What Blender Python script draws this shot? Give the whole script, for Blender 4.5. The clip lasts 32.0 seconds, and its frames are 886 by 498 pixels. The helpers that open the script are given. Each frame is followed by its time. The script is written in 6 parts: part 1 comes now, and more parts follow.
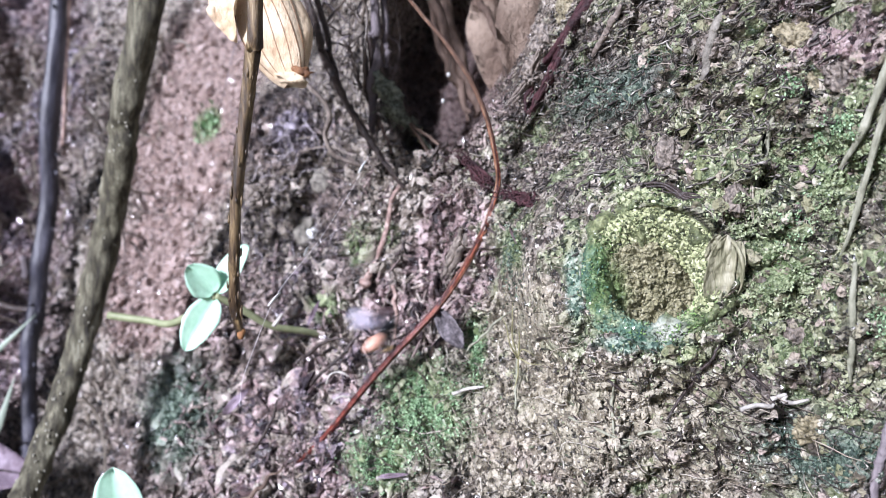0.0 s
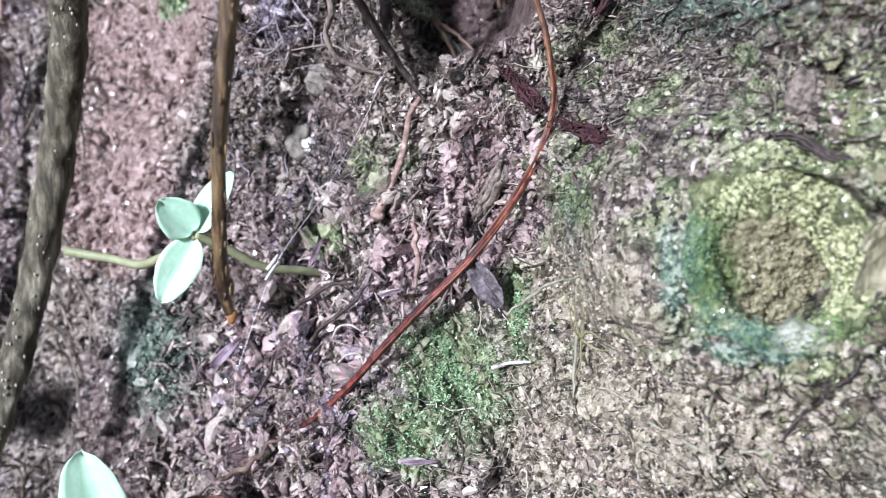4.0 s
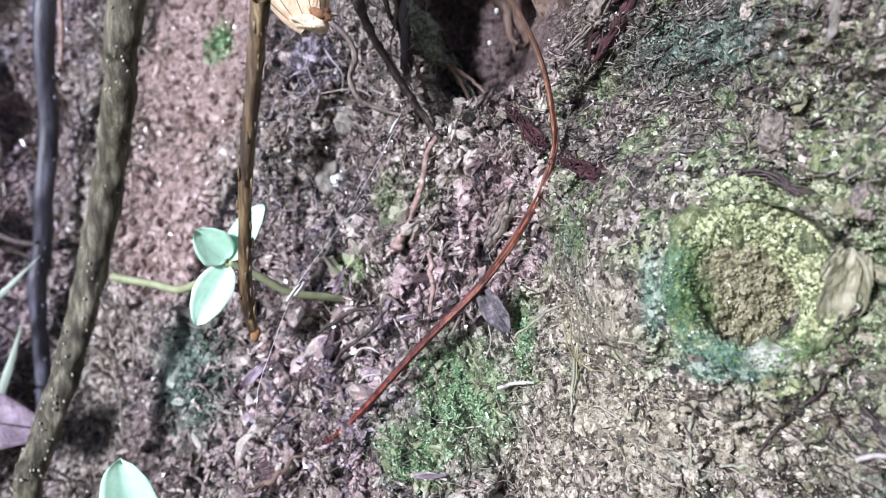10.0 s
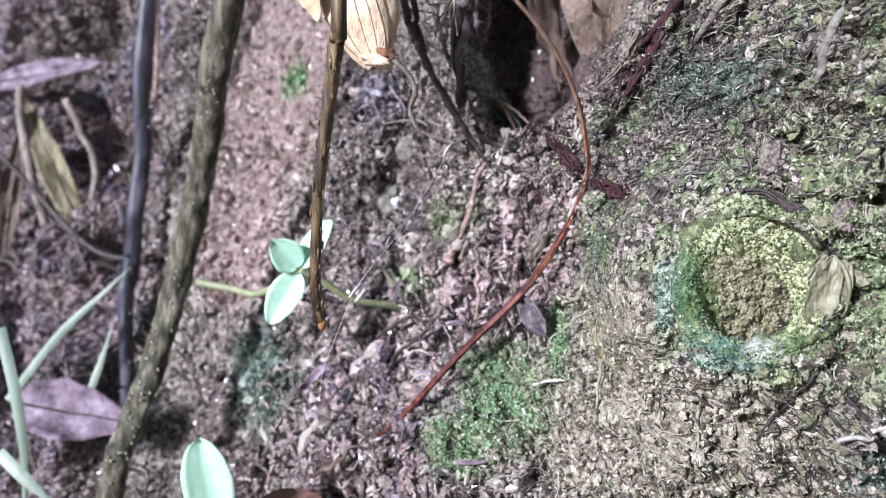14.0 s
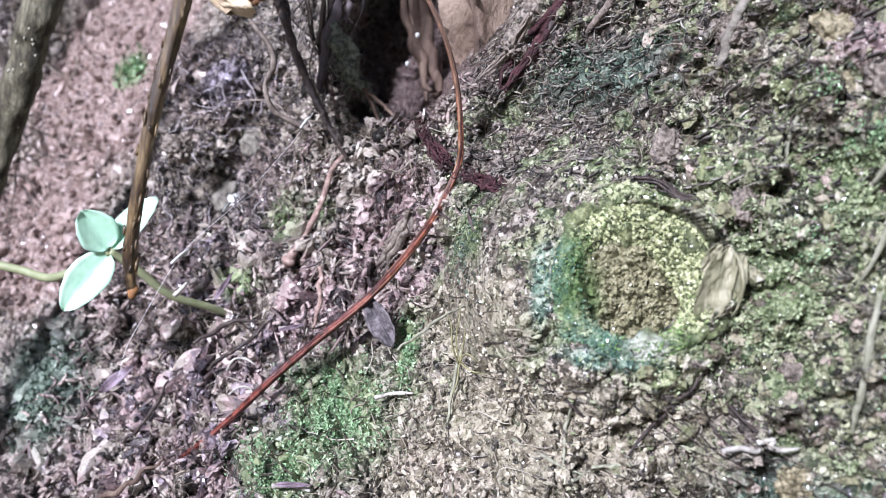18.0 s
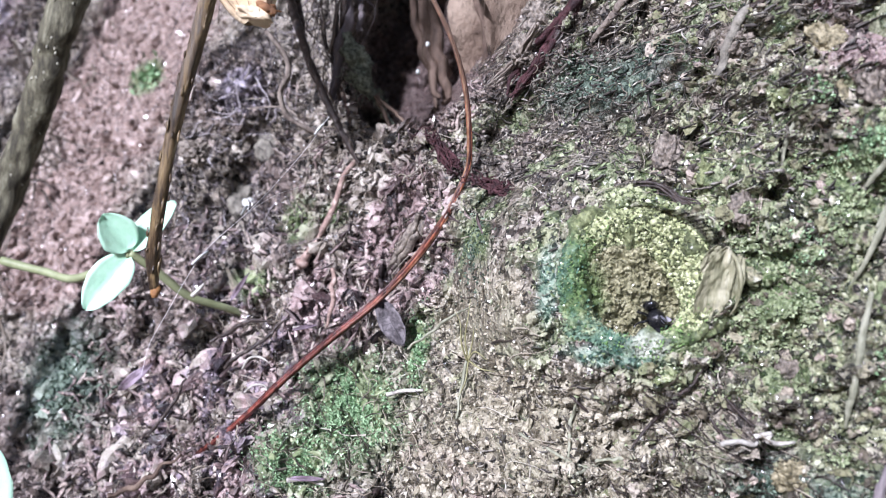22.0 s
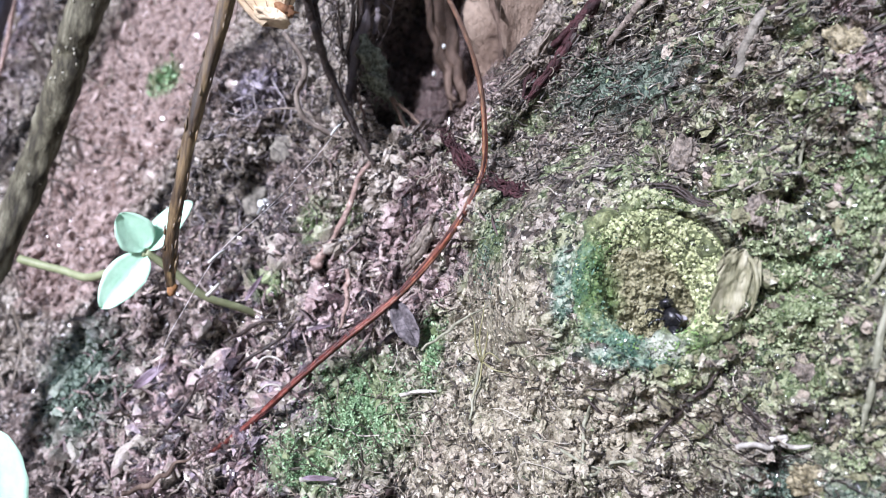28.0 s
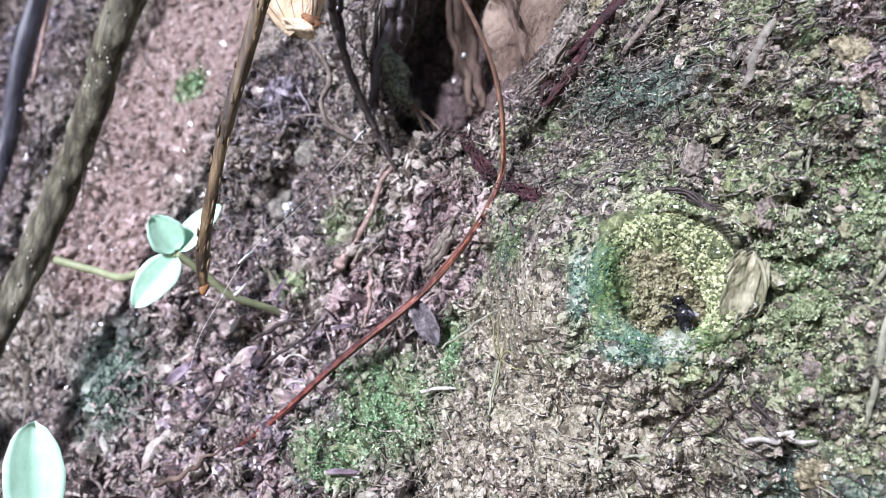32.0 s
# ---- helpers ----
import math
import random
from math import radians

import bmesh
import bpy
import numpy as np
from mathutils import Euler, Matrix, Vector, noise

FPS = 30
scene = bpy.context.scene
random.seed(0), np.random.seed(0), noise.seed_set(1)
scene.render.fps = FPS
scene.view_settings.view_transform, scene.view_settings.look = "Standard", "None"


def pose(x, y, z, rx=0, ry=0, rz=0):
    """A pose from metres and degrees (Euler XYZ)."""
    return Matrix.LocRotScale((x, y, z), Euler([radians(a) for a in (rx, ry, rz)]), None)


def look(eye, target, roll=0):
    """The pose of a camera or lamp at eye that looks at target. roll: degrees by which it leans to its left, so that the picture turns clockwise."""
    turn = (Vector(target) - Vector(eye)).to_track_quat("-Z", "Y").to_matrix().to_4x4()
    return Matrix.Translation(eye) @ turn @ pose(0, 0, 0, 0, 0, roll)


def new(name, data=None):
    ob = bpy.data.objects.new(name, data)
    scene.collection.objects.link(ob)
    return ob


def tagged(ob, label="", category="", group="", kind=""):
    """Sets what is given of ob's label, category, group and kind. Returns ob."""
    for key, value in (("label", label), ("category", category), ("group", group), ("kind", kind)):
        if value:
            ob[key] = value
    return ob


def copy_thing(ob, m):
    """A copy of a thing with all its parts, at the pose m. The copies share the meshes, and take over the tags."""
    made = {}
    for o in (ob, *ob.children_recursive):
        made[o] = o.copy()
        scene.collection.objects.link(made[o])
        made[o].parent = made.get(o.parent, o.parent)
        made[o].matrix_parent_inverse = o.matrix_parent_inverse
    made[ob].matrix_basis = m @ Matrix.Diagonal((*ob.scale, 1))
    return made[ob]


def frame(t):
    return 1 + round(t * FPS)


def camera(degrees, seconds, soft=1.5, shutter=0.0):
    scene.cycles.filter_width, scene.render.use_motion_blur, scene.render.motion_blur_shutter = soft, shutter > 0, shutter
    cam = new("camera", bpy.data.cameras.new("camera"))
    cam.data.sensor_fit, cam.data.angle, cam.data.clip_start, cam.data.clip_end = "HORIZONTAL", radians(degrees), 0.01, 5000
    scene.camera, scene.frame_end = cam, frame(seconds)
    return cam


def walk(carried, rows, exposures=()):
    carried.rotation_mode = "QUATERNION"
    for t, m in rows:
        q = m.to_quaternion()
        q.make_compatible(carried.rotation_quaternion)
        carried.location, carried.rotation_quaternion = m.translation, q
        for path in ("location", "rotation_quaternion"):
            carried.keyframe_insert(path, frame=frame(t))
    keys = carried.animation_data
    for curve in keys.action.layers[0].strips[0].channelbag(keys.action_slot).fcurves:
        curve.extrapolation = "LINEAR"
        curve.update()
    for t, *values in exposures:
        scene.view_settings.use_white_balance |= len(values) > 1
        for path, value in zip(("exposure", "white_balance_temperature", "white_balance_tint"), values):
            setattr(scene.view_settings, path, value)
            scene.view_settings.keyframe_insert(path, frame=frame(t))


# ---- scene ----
cam = camera(54.7, 32.0, soft=0.8, shutter=0.4)
cam.data.dof.use_dof = True
cam.data.dof.focus_distance = 0.146
cam.data.dof.aperture_fstop = 26.0
PATH = [
    (0, (0.00299, 0.00119, 0.30124), (0.00191, 0.20118, 0.30202), -0.02),
    (0.5, (0.00290, 0.00042, 0.30099), (0.00178, 0.20042, 0.30115), -0.10),
    (1, (0.00268, 0.00131, 0.30121), (0.00150, 0.20130, 0.30064), -0.18),
    (1.5, (0.00198, 0.00218, 0.30139), (0.00115, 0.20217, 0.30036), -0.15),
    (2, (0.00211, 0.00290, 0.30124), (0.00125, 0.20289, 0.29904), -0.03),
    (2.5, (0.00232, 0.00771, 0.30211), (0.00193, 0.20769, 0.29902), -0.12),
    (3, (-0.00103, 0.02698, 0.30805), (0.00385, 0.22678, 0.30053), -0.01),
    (3.5, (-0.00487, 0.03452, 0.31598), (0.00247, 0.23320, 0.29420), 0.09),
    (4, (-0.00711, 0.03915, 0.31789), (-0.00334, 0.23592, 0.28229), 0.31),
    (4.5, (-0.00846, 0.04335, 0.32217), (-0.00676, 0.23947, 0.28298), 0.19),
    (6.5, (-0.00268, 0.03534, 0.31839), (-0.00162, 0.23266, 0.28574), 0.40),
    (7, (-0.00179, 0.03252, 0.31790), (-0.00135, 0.23041, 0.28896), 0.29),
    (7.5, (-0.00179, 0.03052, 0.31768), (-0.00293, 0.22864, 0.29034), 0.33),
    (8, (-0.00171, 0.02699, 0.31800), (-0.00587, 0.22512, 0.29108), 0.24),
    (8.5, (-0.00165, 0.02855, 0.31840), (-0.00733, 0.22665, 0.29150), 0.27),
    (9, (-0.00165, 0.02882, 0.31791), (-0.00720, 0.22693, 0.29105), 0.29),
    (9.5, (-0.00157, 0.02806, 0.31769), (-0.00737, 0.22618, 0.29093), 0.29),
    (10, (-0.00096, 0.02733, 0.31808), (-0.00768, 0.22540, 0.29118), 0.32),
    (10.5, (-0.00113, 0.02525, 0.31823), (-0.00966, 0.22327, 0.29146), 0.21),
    (11, (-0.00109, 0.02322, 0.31826), (-0.01175, 0.22114, 0.29150), 0.15),
    (11.5, (0.00051, 0.02253, 0.31931), (-0.01143, 0.22039, 0.29273), 0.05),
    (12, (0.00150, 0.02017, 0.31878), (-0.01142, 0.21799, 0.29233), -0.04),
    (12.5, (0.00196, 0.01366, 0.31817), (-0.01359, 0.21139, 0.29248), 0.04),
    (13, (0.00298, 0.01016, 0.31569), (-0.01377, 0.20826, 0.29387), 0.68),
    (13.5, (0.00303, 0.00769, 0.31509), (-0.01563, 0.20590, 0.29594), 1.05),
    (14, (0.00333, 0.00600, 0.31465), (-0.01778, 0.20409, 0.29698), 1.31),
    (14.5, (0.00250, 0.00974, 0.31286), (-0.01827, 0.20803, 0.29706), 1.56),
    (15, (0.00022, 0.01849, 0.29751), (-0.00578, 0.21829, 0.29067), 4.81),
    (15.5, (0.00169, 0.03212, 0.29865), (0.01150, 0.23188, 0.29823), 6.29),
    (17.5, (-0.00138, 0.02546, 0.29454), (0.01671, 0.22452, 0.30150), 7.44),
    (18, (-0.00131, 0.02543, 0.29457), (0.01670, 0.22451, 0.30122), 7.57),
    (18.5, (-0.00161, 0.02535, 0.29541), (0.01719, 0.22434, 0.30228), 7.55),
    (19, (-0.00225, 0.02468, 0.29478), (0.01707, 0.22361, 0.30221), 7.58),
    (19.5, (-0.00206, 0.02399, 0.29474), (0.01676, 0.22298, 0.30172), 7.52),
    (20, (-0.00193, 0.02374, 0.29433), (0.01660, 0.22275, 0.30159), 7.66),
    (20.5, (-0.00186, 0.02234, 0.29433), (0.01604, 0.22140, 0.30180), 7.69),
    (21, (-0.00176, 0.02226, 0.29428), (0.01572, 0.22136, 0.30168), 7.63),
    (21.5, (-0.00204, 0.02225, 0.29431), (0.01550, 0.22134, 0.30176), 7.59),
    (22, (-0.00211, 0.02026, 0.29391), (0.01409, 0.21946, 0.30135), 7.64),
    (22.5, (-0.00205, 0.02000, 0.29409), (0.01327, 0.21929, 0.30111), 7.69),
    (23, (-0.00197, 0.01958, 0.29307), (0.01259, 0.21889, 0.30104), 7.81),
    (23.5, (-0.00169, 0.02038, 0.29380), (0.01283, 0.21971, 0.30140), 7.80),
    (24, (-0.00201, 0.02034, 0.29388), (0.01283, 0.21965, 0.30137), 7.71),
    (24.5, (-0.00211, 0.01962, 0.29335), (0.01255, 0.21892, 0.30129), 7.81),
    (25, (-0.00232, 0.01906, 0.29349), (0.01203, 0.21839, 0.30143), 7.76),
    (25.5, (-0.00297, 0.01860, 0.29326), (0.01122, 0.21795, 0.30112), 7.87),
    (27.5, (-0.00281, 0.01934, 0.29298), (0.01061, 0.21872, 0.30116), 8.05),
    (28, (-0.00260, 0.02002, 0.29299), (0.01077, 0.21940, 0.30141), 8.16),
    (28.5, (-0.00299, 0.01876, 0.29297), (0.01052, 0.21813, 0.30142), 8.15),
    (29, (-0.00354, 0.01733, 0.29243), (0.00971, 0.21671, 0.30096), 8.18),
    (29.5, (-0.00365, 0.01632, 0.29186), (0.00817, 0.21579, 0.30024), 8.30),
    (30, (-0.00429, 0.01552, 0.29152), (0.00739, 0.21499, 0.30020), 8.50),
    (30.5, (-0.00327, 0.01805, 0.29290), (0.00789, 0.21756, 0.30121), 8.40),
    (31, (-0.00340, 0.01577, 0.29273), (0.00707, 0.21532, 0.30112), 8.40),
    (31.5, (-0.00332, 0.01539, 0.29271), (0.00658, 0.21495, 0.30137), 8.34),
    (32, (-0.00318, 0.01438, 0.29250), (0.00582, 0.21400, 0.30099), 8.34),
]
walk(cam, [(t, look(eye, target, roll)) for t, eye, target, roll in PATH], exposures=[(0, .77, 5550, 21), (3, .73, 5550, 21), (14, .71, 5550, 20), (18, .79, 5550, 21), (32, .79, 5550, 21)])

# ---- light: soft forest daylight from the upper left, behind the camera ----
world = bpy.data.worlds.new("forest_sky")
world.use_nodes = True
scene.world = world
wn = world.node_tree
sky = wn.nodes.new("ShaderNodeTexSky")
sky.sky_type, sky.sun_disc = "NISHITA", False
sky.sun_elevation, sky.sun_rotation = radians(20.5), radians(216)
wn.links.new(sky.outputs[0], wn.nodes["Background"].inputs[0])
wn.nodes["Background"].inputs[1].default_value = 0.04
lamp = bpy.data.lights.new("sun", "SUN")
lamp.energy, lamp.angle, lamp.color = 5.0, radians(8.5), (1.0, 0.97, 0.94)
sun = new("sun", lamp)
sun.matrix_world = look((-1.60, -2.00, 1.32), (0, 0.2, 0.3))

# ---- numeric noise ----
rng = np.random.default_rng(7)


def hash01(ix, iy, iz, seed):
    h = (ix.astype(np.int64) * 374761393 + iy.astype(np.int64) * 668265263 + iz.astype(np.int64) * 1442695041 + seed * 97531) & 0xFFFFFFFF
    h = ((h ^ (h >> 13)) * 1274126177) & 0xFFFFFFFF
    h = ((h ^ (h >> 16)) * 2246822519) & 0xFFFFFFFF
    return ((h ^ (h >> 15)) & 0xFFFFFF) / float(0xFFFFFF)


def vnoise(x, y, z, seed=0):
    """Smooth value noise, 0 to 1."""
    x, y, z = np.broadcast_arrays(x, y, z)
    fx, fy, fz = np.floor(x), np.floor(y), np.floor(z)
    u, v, w = x - fx, y - fy, z - fz
    u, v, w = u * u * (3 - 2 * u), v * v * (3 - 2 * v), w * w * (3 - 2 * w)
    out = 0
    for a in (0, 1):
        for b in (0, 1):
            for c in (0, 1):
                out = out + hash01(fx + a, fy + b, fz + c, seed) * (u if a else 1 - u) * (v if b else 1 - v) * (w if c else 1 - w)
    return out


def vnoise2(x, z, seed=0):
    fx, fz = np.floor(x), np.floor(z)
    u, w = x - fx, z - fz
    u, w = u * u * (3 - 2 * u), w * w * (3 - 2 * w)
    o = fx * 0
    return ((hash01(fx, o, fz, seed) * (1 - u) + hash01(fx + 1, o, fz, seed) * u) * (1 - w)
            + (hash01(fx, o, fz + 1, seed) * (1 - u) + hash01(fx + 1, o, fz + 1, seed) * u) * w)


def cells(x, z, seed=0):
    """Distance to the nearest scattered point, and that point's own random number."""
    fx, fz = np.floor(x), np.floor(z)
    best, rnd = np.full(x.shape, 9.0), np.zeros(x.shape)
    o = fx * 0
    for a in (-1, 0, 1):
        for b in (-1, 0, 1):
            px = fx + a + hash01(fx + a, o, fz + b, seed)
            pz = fz + b + hash01(fx + a, o, fz + b, seed + 1)
            d = (px - x) ** 2 + (pz - z) ** 2
            near = d < best
            best = np.where(near, d, best)
            rnd = np.where(near, hash01(fx + a, o, fz + b, seed + 2), rnd)
    return np.sqrt(best), rnd


def smooth(a, b, v):
    t = np.clip((v - a) / (b - a), 0, 1)
    return t * t * (3 - 2 * t)


# ---- the bank's form: distance y from the viewer over x, z ----
SLOPE = (.193, -.09985, .02478, -.00076, -.05005, .00997, .01698, -.02248, .00632)
# centre x, z; width x, z; depth
HOLLOWS = ((.007, .286, .016, .020, .011), (.030, .304, .018, .016, -.008), (-.046, .333, .020, .022, -.018),
           (-.032, .318, .010, .014, .012), (-.012, .250, .022, .016, -.007),
           (.0370, .2890, .0150, .0140, -.0060),
           (.052, .300, .013, .013, -.003), (.052, .278, .013, .013, .003), (.022, .300, .013, .013, -.0055), (.022, .270, .013, .013, -.005),
           (.020, .325, .013, .013, .004), (.006, .300, .013, .013, .006), (.002, .270, .013, .013, -.0035), (-.012, .290, .013, .013, .005),
           (-.200, .372, .035, .026, .05), (-.170, .325, .018, .016, .035), (-.118, .362, .010, .022, .02),
           (-.122, .232, .026, .030, .030), (.0430, .3114, .0060, .0022, .0060), (.0485, .3068, .0026, .0022, .0050), (.0390, .2700, .0160, .0110, -.0060), (-.1380, .2760, .0200, .0260, .0200))
NEST = Vector((0.0366, 0.1425, 0.2978))
INWARD = Vector((0.28, 0.92, -0.24)).normalized()
BEND = Vector((0.12, 0.0, -0.85))


def bank_base(x, z):
    d, e = np.maximum(0, -.12 - x), np.maximum(0, x - .07)
    xc, zc = np.clip(x, -.12, .07), np.clip(z, .17, .43)
    X, Z = xc * 10, (zc - .29) * 10
    y = sum(c * t for c, t in zip(SLOPE, (1, X, Z, X * X, X * Z, Z * Z, X ** 3, X * X * Z, X * Z * Z))) + .45 * d - .5 * e
    for cx, cz, rx, rz, h in HOLLOWS:
        y = y + h * np.exp(-((x - cx) / rx) ** 2 - ((z - cz) / rz) ** 2)
    return y


def rim_radius(x, z):
    """Distance from the nest's axis in the plane of its mouth, and that plane's y."""
    dx, dz = x - NEST.x, z - NEST.z
    dy = -(dx * INWARD.x + dz * INWARD.z) / INWARD.y
    return np.sqrt(dx * dx + dy * dy + dz * dz), NEST.y + dy


def bare(x, z):
    """1 on the bare pink earth, 0 on the mossy bank."""
    edge = -.066 + .28 * (z - .30) + .010 * (vnoise2(x * 90, z * 90, 5) - .5)
    return smooth(.006, -.008, x - edge) * smooth(-.150, -.125, x + .02 * vnoise2(x * 60, z * 60, 6))


def bank_depth(x, z):
    """The finished surface of the bank, with lumps, crumbs and hollows."""
    y = bank_base(x, z) + .0034
    p = bare(x, z)
    wx, wz = x + .002 * (vnoise2(x * 300, z * 300, 11) - .5), z + .002 * (vnoise2(x * 300, z * 300, 12) - .5)
    amp = 1 - .55 * p
    y = y - .0075 * (vnoise2(x * 75, z * 75, 1) - .5) * amp - .0050 * (vnoise2(x * 190, z * 190, 2) - .5) * amp
    f1, r1 = cells(wx * 230, wz * 230, 21)
    f2, r2 = cells(wx * 520, wz * 520, 31)
    y = y - amp * (.0042 * np.sqrt(np.clip(1 - f1 * f1 * 1.15, 0, 1)) * (.25 + r1) + .0023 * np.sqrt(np.clip(1 - f2 * f2 * 1.3, 0, 1)) * (.25 + r2))
    f5, r5 = cells(wx * 950 + 7, wz * 1150, 33)
    y = y - amp * .0011 * np.sqrt(np.clip(1 - f5 * f5 * 1.5, 0, 1)) * (.2 + r5)
    f3, r3 = cells(wx * 110 + 3, wz * 110, 91)
    y = y - smooth(.030, .055, x) * .0055 * np.sqrt(np.clip(1 - f3 * f3 * 1.1, 0, 1)) * (r3 - .15)
    f6, r6 = cells(wx * 310 + 5, wz * 330, 95)
    y = y - smooth(.012, .040, x) * .0030 * (np.sqrt(np.clip(1 - f6 * f6 * 1.35, 0, 1)) - .4) * (.2 + r6)
    y = y - .0013 * (vnoise2(x * 900, z * 900, 3) - .5) - .0007 * (vnoise2(x * 2100, z * 2100, 4) - .5)
    # shaded pockets in the litter beyond the bare earth
    y = y + smooth(-.125, -.15, x) * (.020 * smooth(.45, .75, vnoise2(x * 38 + 4, z * 26, 71)) - .012 * vnoise2(x * 90, z * 25, 72))
    # the deep hollow under the overhanging roots
    q = ((x - .003 - .25 * (z - .35)) / .0200) ** 2 + ((z - .362) / .033) ** 2
    q2 = ((x - .0012 - .2 * (z - .337)) / .0120) ** 2 + ((z - .337) / .0115) ** 2 + .5 * (vnoise2(x * 300, z * 300, 17) - .5)
    y = y + .054 * np.maximum(smooth(1.3, .35, q), .95 * smooth(1.25, .6, q2)) - .006 * smooth(1.2, .4, q) * (vnoise2(x * 160, z * 60, 18) - .5)
    # the earth heaped against the nest, and the burrow behind its mouth
    rho, plane = rim_radius(x, z)
    heap = plane + .0020 + .62 * (rho - .0124) - .004 * (vnoise2(x * 260, z * 260, 15) - .5) - .0022 * (vnoise2(x * 640, z * 640, 16) - .5)
    heap = heap - .0012 * np.sqrt(np.clip(1 - f2 * f2 * 1.2, 0, 1)) * (.3 + r2)
    k = np.clip(.5 + .5 * (y - heap) / .003, 0, 1) * smooth(.025, .017, rho)
    y = np.where(rho < .026, y * (1 - k) + heap * k - .003 * k * (1 - k), y)
    y = y + .040 * smooth(.0114, .0108, rho)
    return y


def bank_point(x, z, lift=0.0):
    x, z = np.asarray(x, float), np.asarray(z, float)
    return np.stack([x, bank_depth(x, z) - lift, z], -1)


# ---- materials ----
def node(nt, kind, **values):
    n = nt.nodes.new(kind)
    for key, value in values.items():
        if key in n.inputs:
            n.inputs[key].default_value = value
    return n


class Shade:
    """A small builder of procedural materials."""

    def __init__(self, name, rough=0.8, spec=0.3):
        self.m = bpy.data.materials.new(name)
        self.m.use_nodes = True
        self.nt = self.m.node_tree
        self.b = self.nt.nodes["Principled BSDF"]
        self.b.inputs["Roughness"].default_value = rough
        self.b.inputs["Specular IOR Level"].default_value = spec
        self.pos = self.nt.nodes.new("ShaderNodeNewGeometry").outputs["Position"]
        self.obj = None

    def local(self):
        self.pos = self.nt.nodes.new("ShaderNodeTexCoord").outputs["Object"]
        return self

    def link(self, a, b):
        self.nt.links.new(a, b)

    def noise(self, scale, detail=4, rough=0.6, stretch=None):
        n = node(self.nt, "ShaderNodeTexNoise", Scale=scale, Detail=detail, Roughness=rough)
        src = self.pos
        if stretch:
            mp = node(self.nt, "ShaderNodeMapping", Scale=stretch)
            self.link(src, mp.inputs["Vector"])
            src = mp.outputs[0]
        self.link(src, n.inputs["Vector"])
        return n.outputs["Fac"]

    def cell(self, scale):
        n = node(self.nt, "ShaderNodeTexVoronoi", Scale=scale)
        self.link(self.pos, n.inputs["Vector"])
        return n.outputs

    def ramp(self, fac, stops):
        n = self.nt.nodes.new("ShaderNodeValToRGB")
        el = n.color_ramp.elements
        while len(el) < len(stops):
            el.new(0.5)
        for e, (p, c) in zip(el, stops):
            e.position, e.color = p, (*c, 1)
        self.link(fac, n.inputs[0])
        return n.outputs[0]

    def mix(self, fac, a, b, blend="MIX"):
        n = self.nt.nodes.new("ShaderNodeMix")
        n.data_type, n.blend_type = "RGBA", blend
        if isinstance(fac, float):
            n.inputs[0].default_value = fac
        else:
            self.link(fac, n.inputs[0])
        for s, v in ((6, a), (7, b)):
            if isinstance(v, tuple):
                n.inputs[s].default_value = (*v, 1)
            else:
                self.link(v, n.inputs[s])
        return n.outputs[2]

    def math(self, op, a, b=0.5):
        n = self.nt.nodes.new("ShaderNodeMath")
        n.operation = op
        for s, v in ((0, a), (1, b)):
            if isinstance(v, (int, float)):
                n.inputs[s].default_value = v
            else:
                self.link(v, n.inputs[s])
        return n.outputs[0]

    def range(self, v, a, b):
        n = node(self.nt, "ShaderNodeMapRange")
        n.interpolation_type = "SMOOTHSTEP"
        n.inputs[1].default_value, n.inputs[2].default_value = a, b
        self.link(v, n.inputs[0])
        return n.outputs[0]

    def patch(self, x, z, rx, rz, warp=0.8, scale=110, outer=1.15, inner=.75):
        """1 inside a ragged patch of the bank round x, z."""
        n = node(self.nt, "ShaderNodeVectorMath")
        n.operation = "SUBTRACT"
        self.link(self.pos, n.inputs[0])
        n.inputs[1].default_value = (x, 0, z)
        m = node(self.nt, "ShaderNodeVectorMath")
        m.operation = "MULTIPLY"
        self.link(n.outputs[0], m.inputs[0])
        m.inputs[1].default_value = (1 / rx, 0, 1 / rz)
        q = node(self.nt, "ShaderNodeVectorMath")
        q.operation = "LENGTH"
        self.link(m.outputs[0], q.inputs[0])
        d = self.math("ADD", q.outputs["Value"], self.math("MULTIPLY", self.math("SUBTRACT", self.noise(scale, 5), 0.5), 2 * warp))
        return self.range(d, outer, inner)

    def island(self):
        return self.nt.nodes.new("ShaderNodeNewGeometry").outputs["Random Per Island"]

    def random(self):
        return self.nt.nodes.new("ShaderNodeObjectInfo").outputs["Random"]

    def bump(self, height, strength, distance):
        n = node(self.nt, "ShaderNodeBump", Strength=strength, Distance=distance)
        self.link(height, n.inputs["Height"])
        if self.b.inputs["Normal"].is_linked:
            self.link(self.b.inputs["Normal"].links[0].from_socket, n.inputs["Normal"])
        self.link(n.outputs[0], self.b.inputs["Normal"])
        return self

    def wet(self, weight, rough=.12):
        self.b.inputs["Coat Weight"].default_value = weight
        self.b.inputs["Coat Roughness"].default_value = rough
        return self

    def out(self, colour, rough=None):
        if isinstance(colour, tuple):
            self.b.inputs["Base Color"].default_value = (*colour, 1)
        else:
            self.link(colour, self.b.inputs["Base Color"])
        if rough is not None:
            self.link(rough, self.b.inputs["Roughness"])
        return self.m


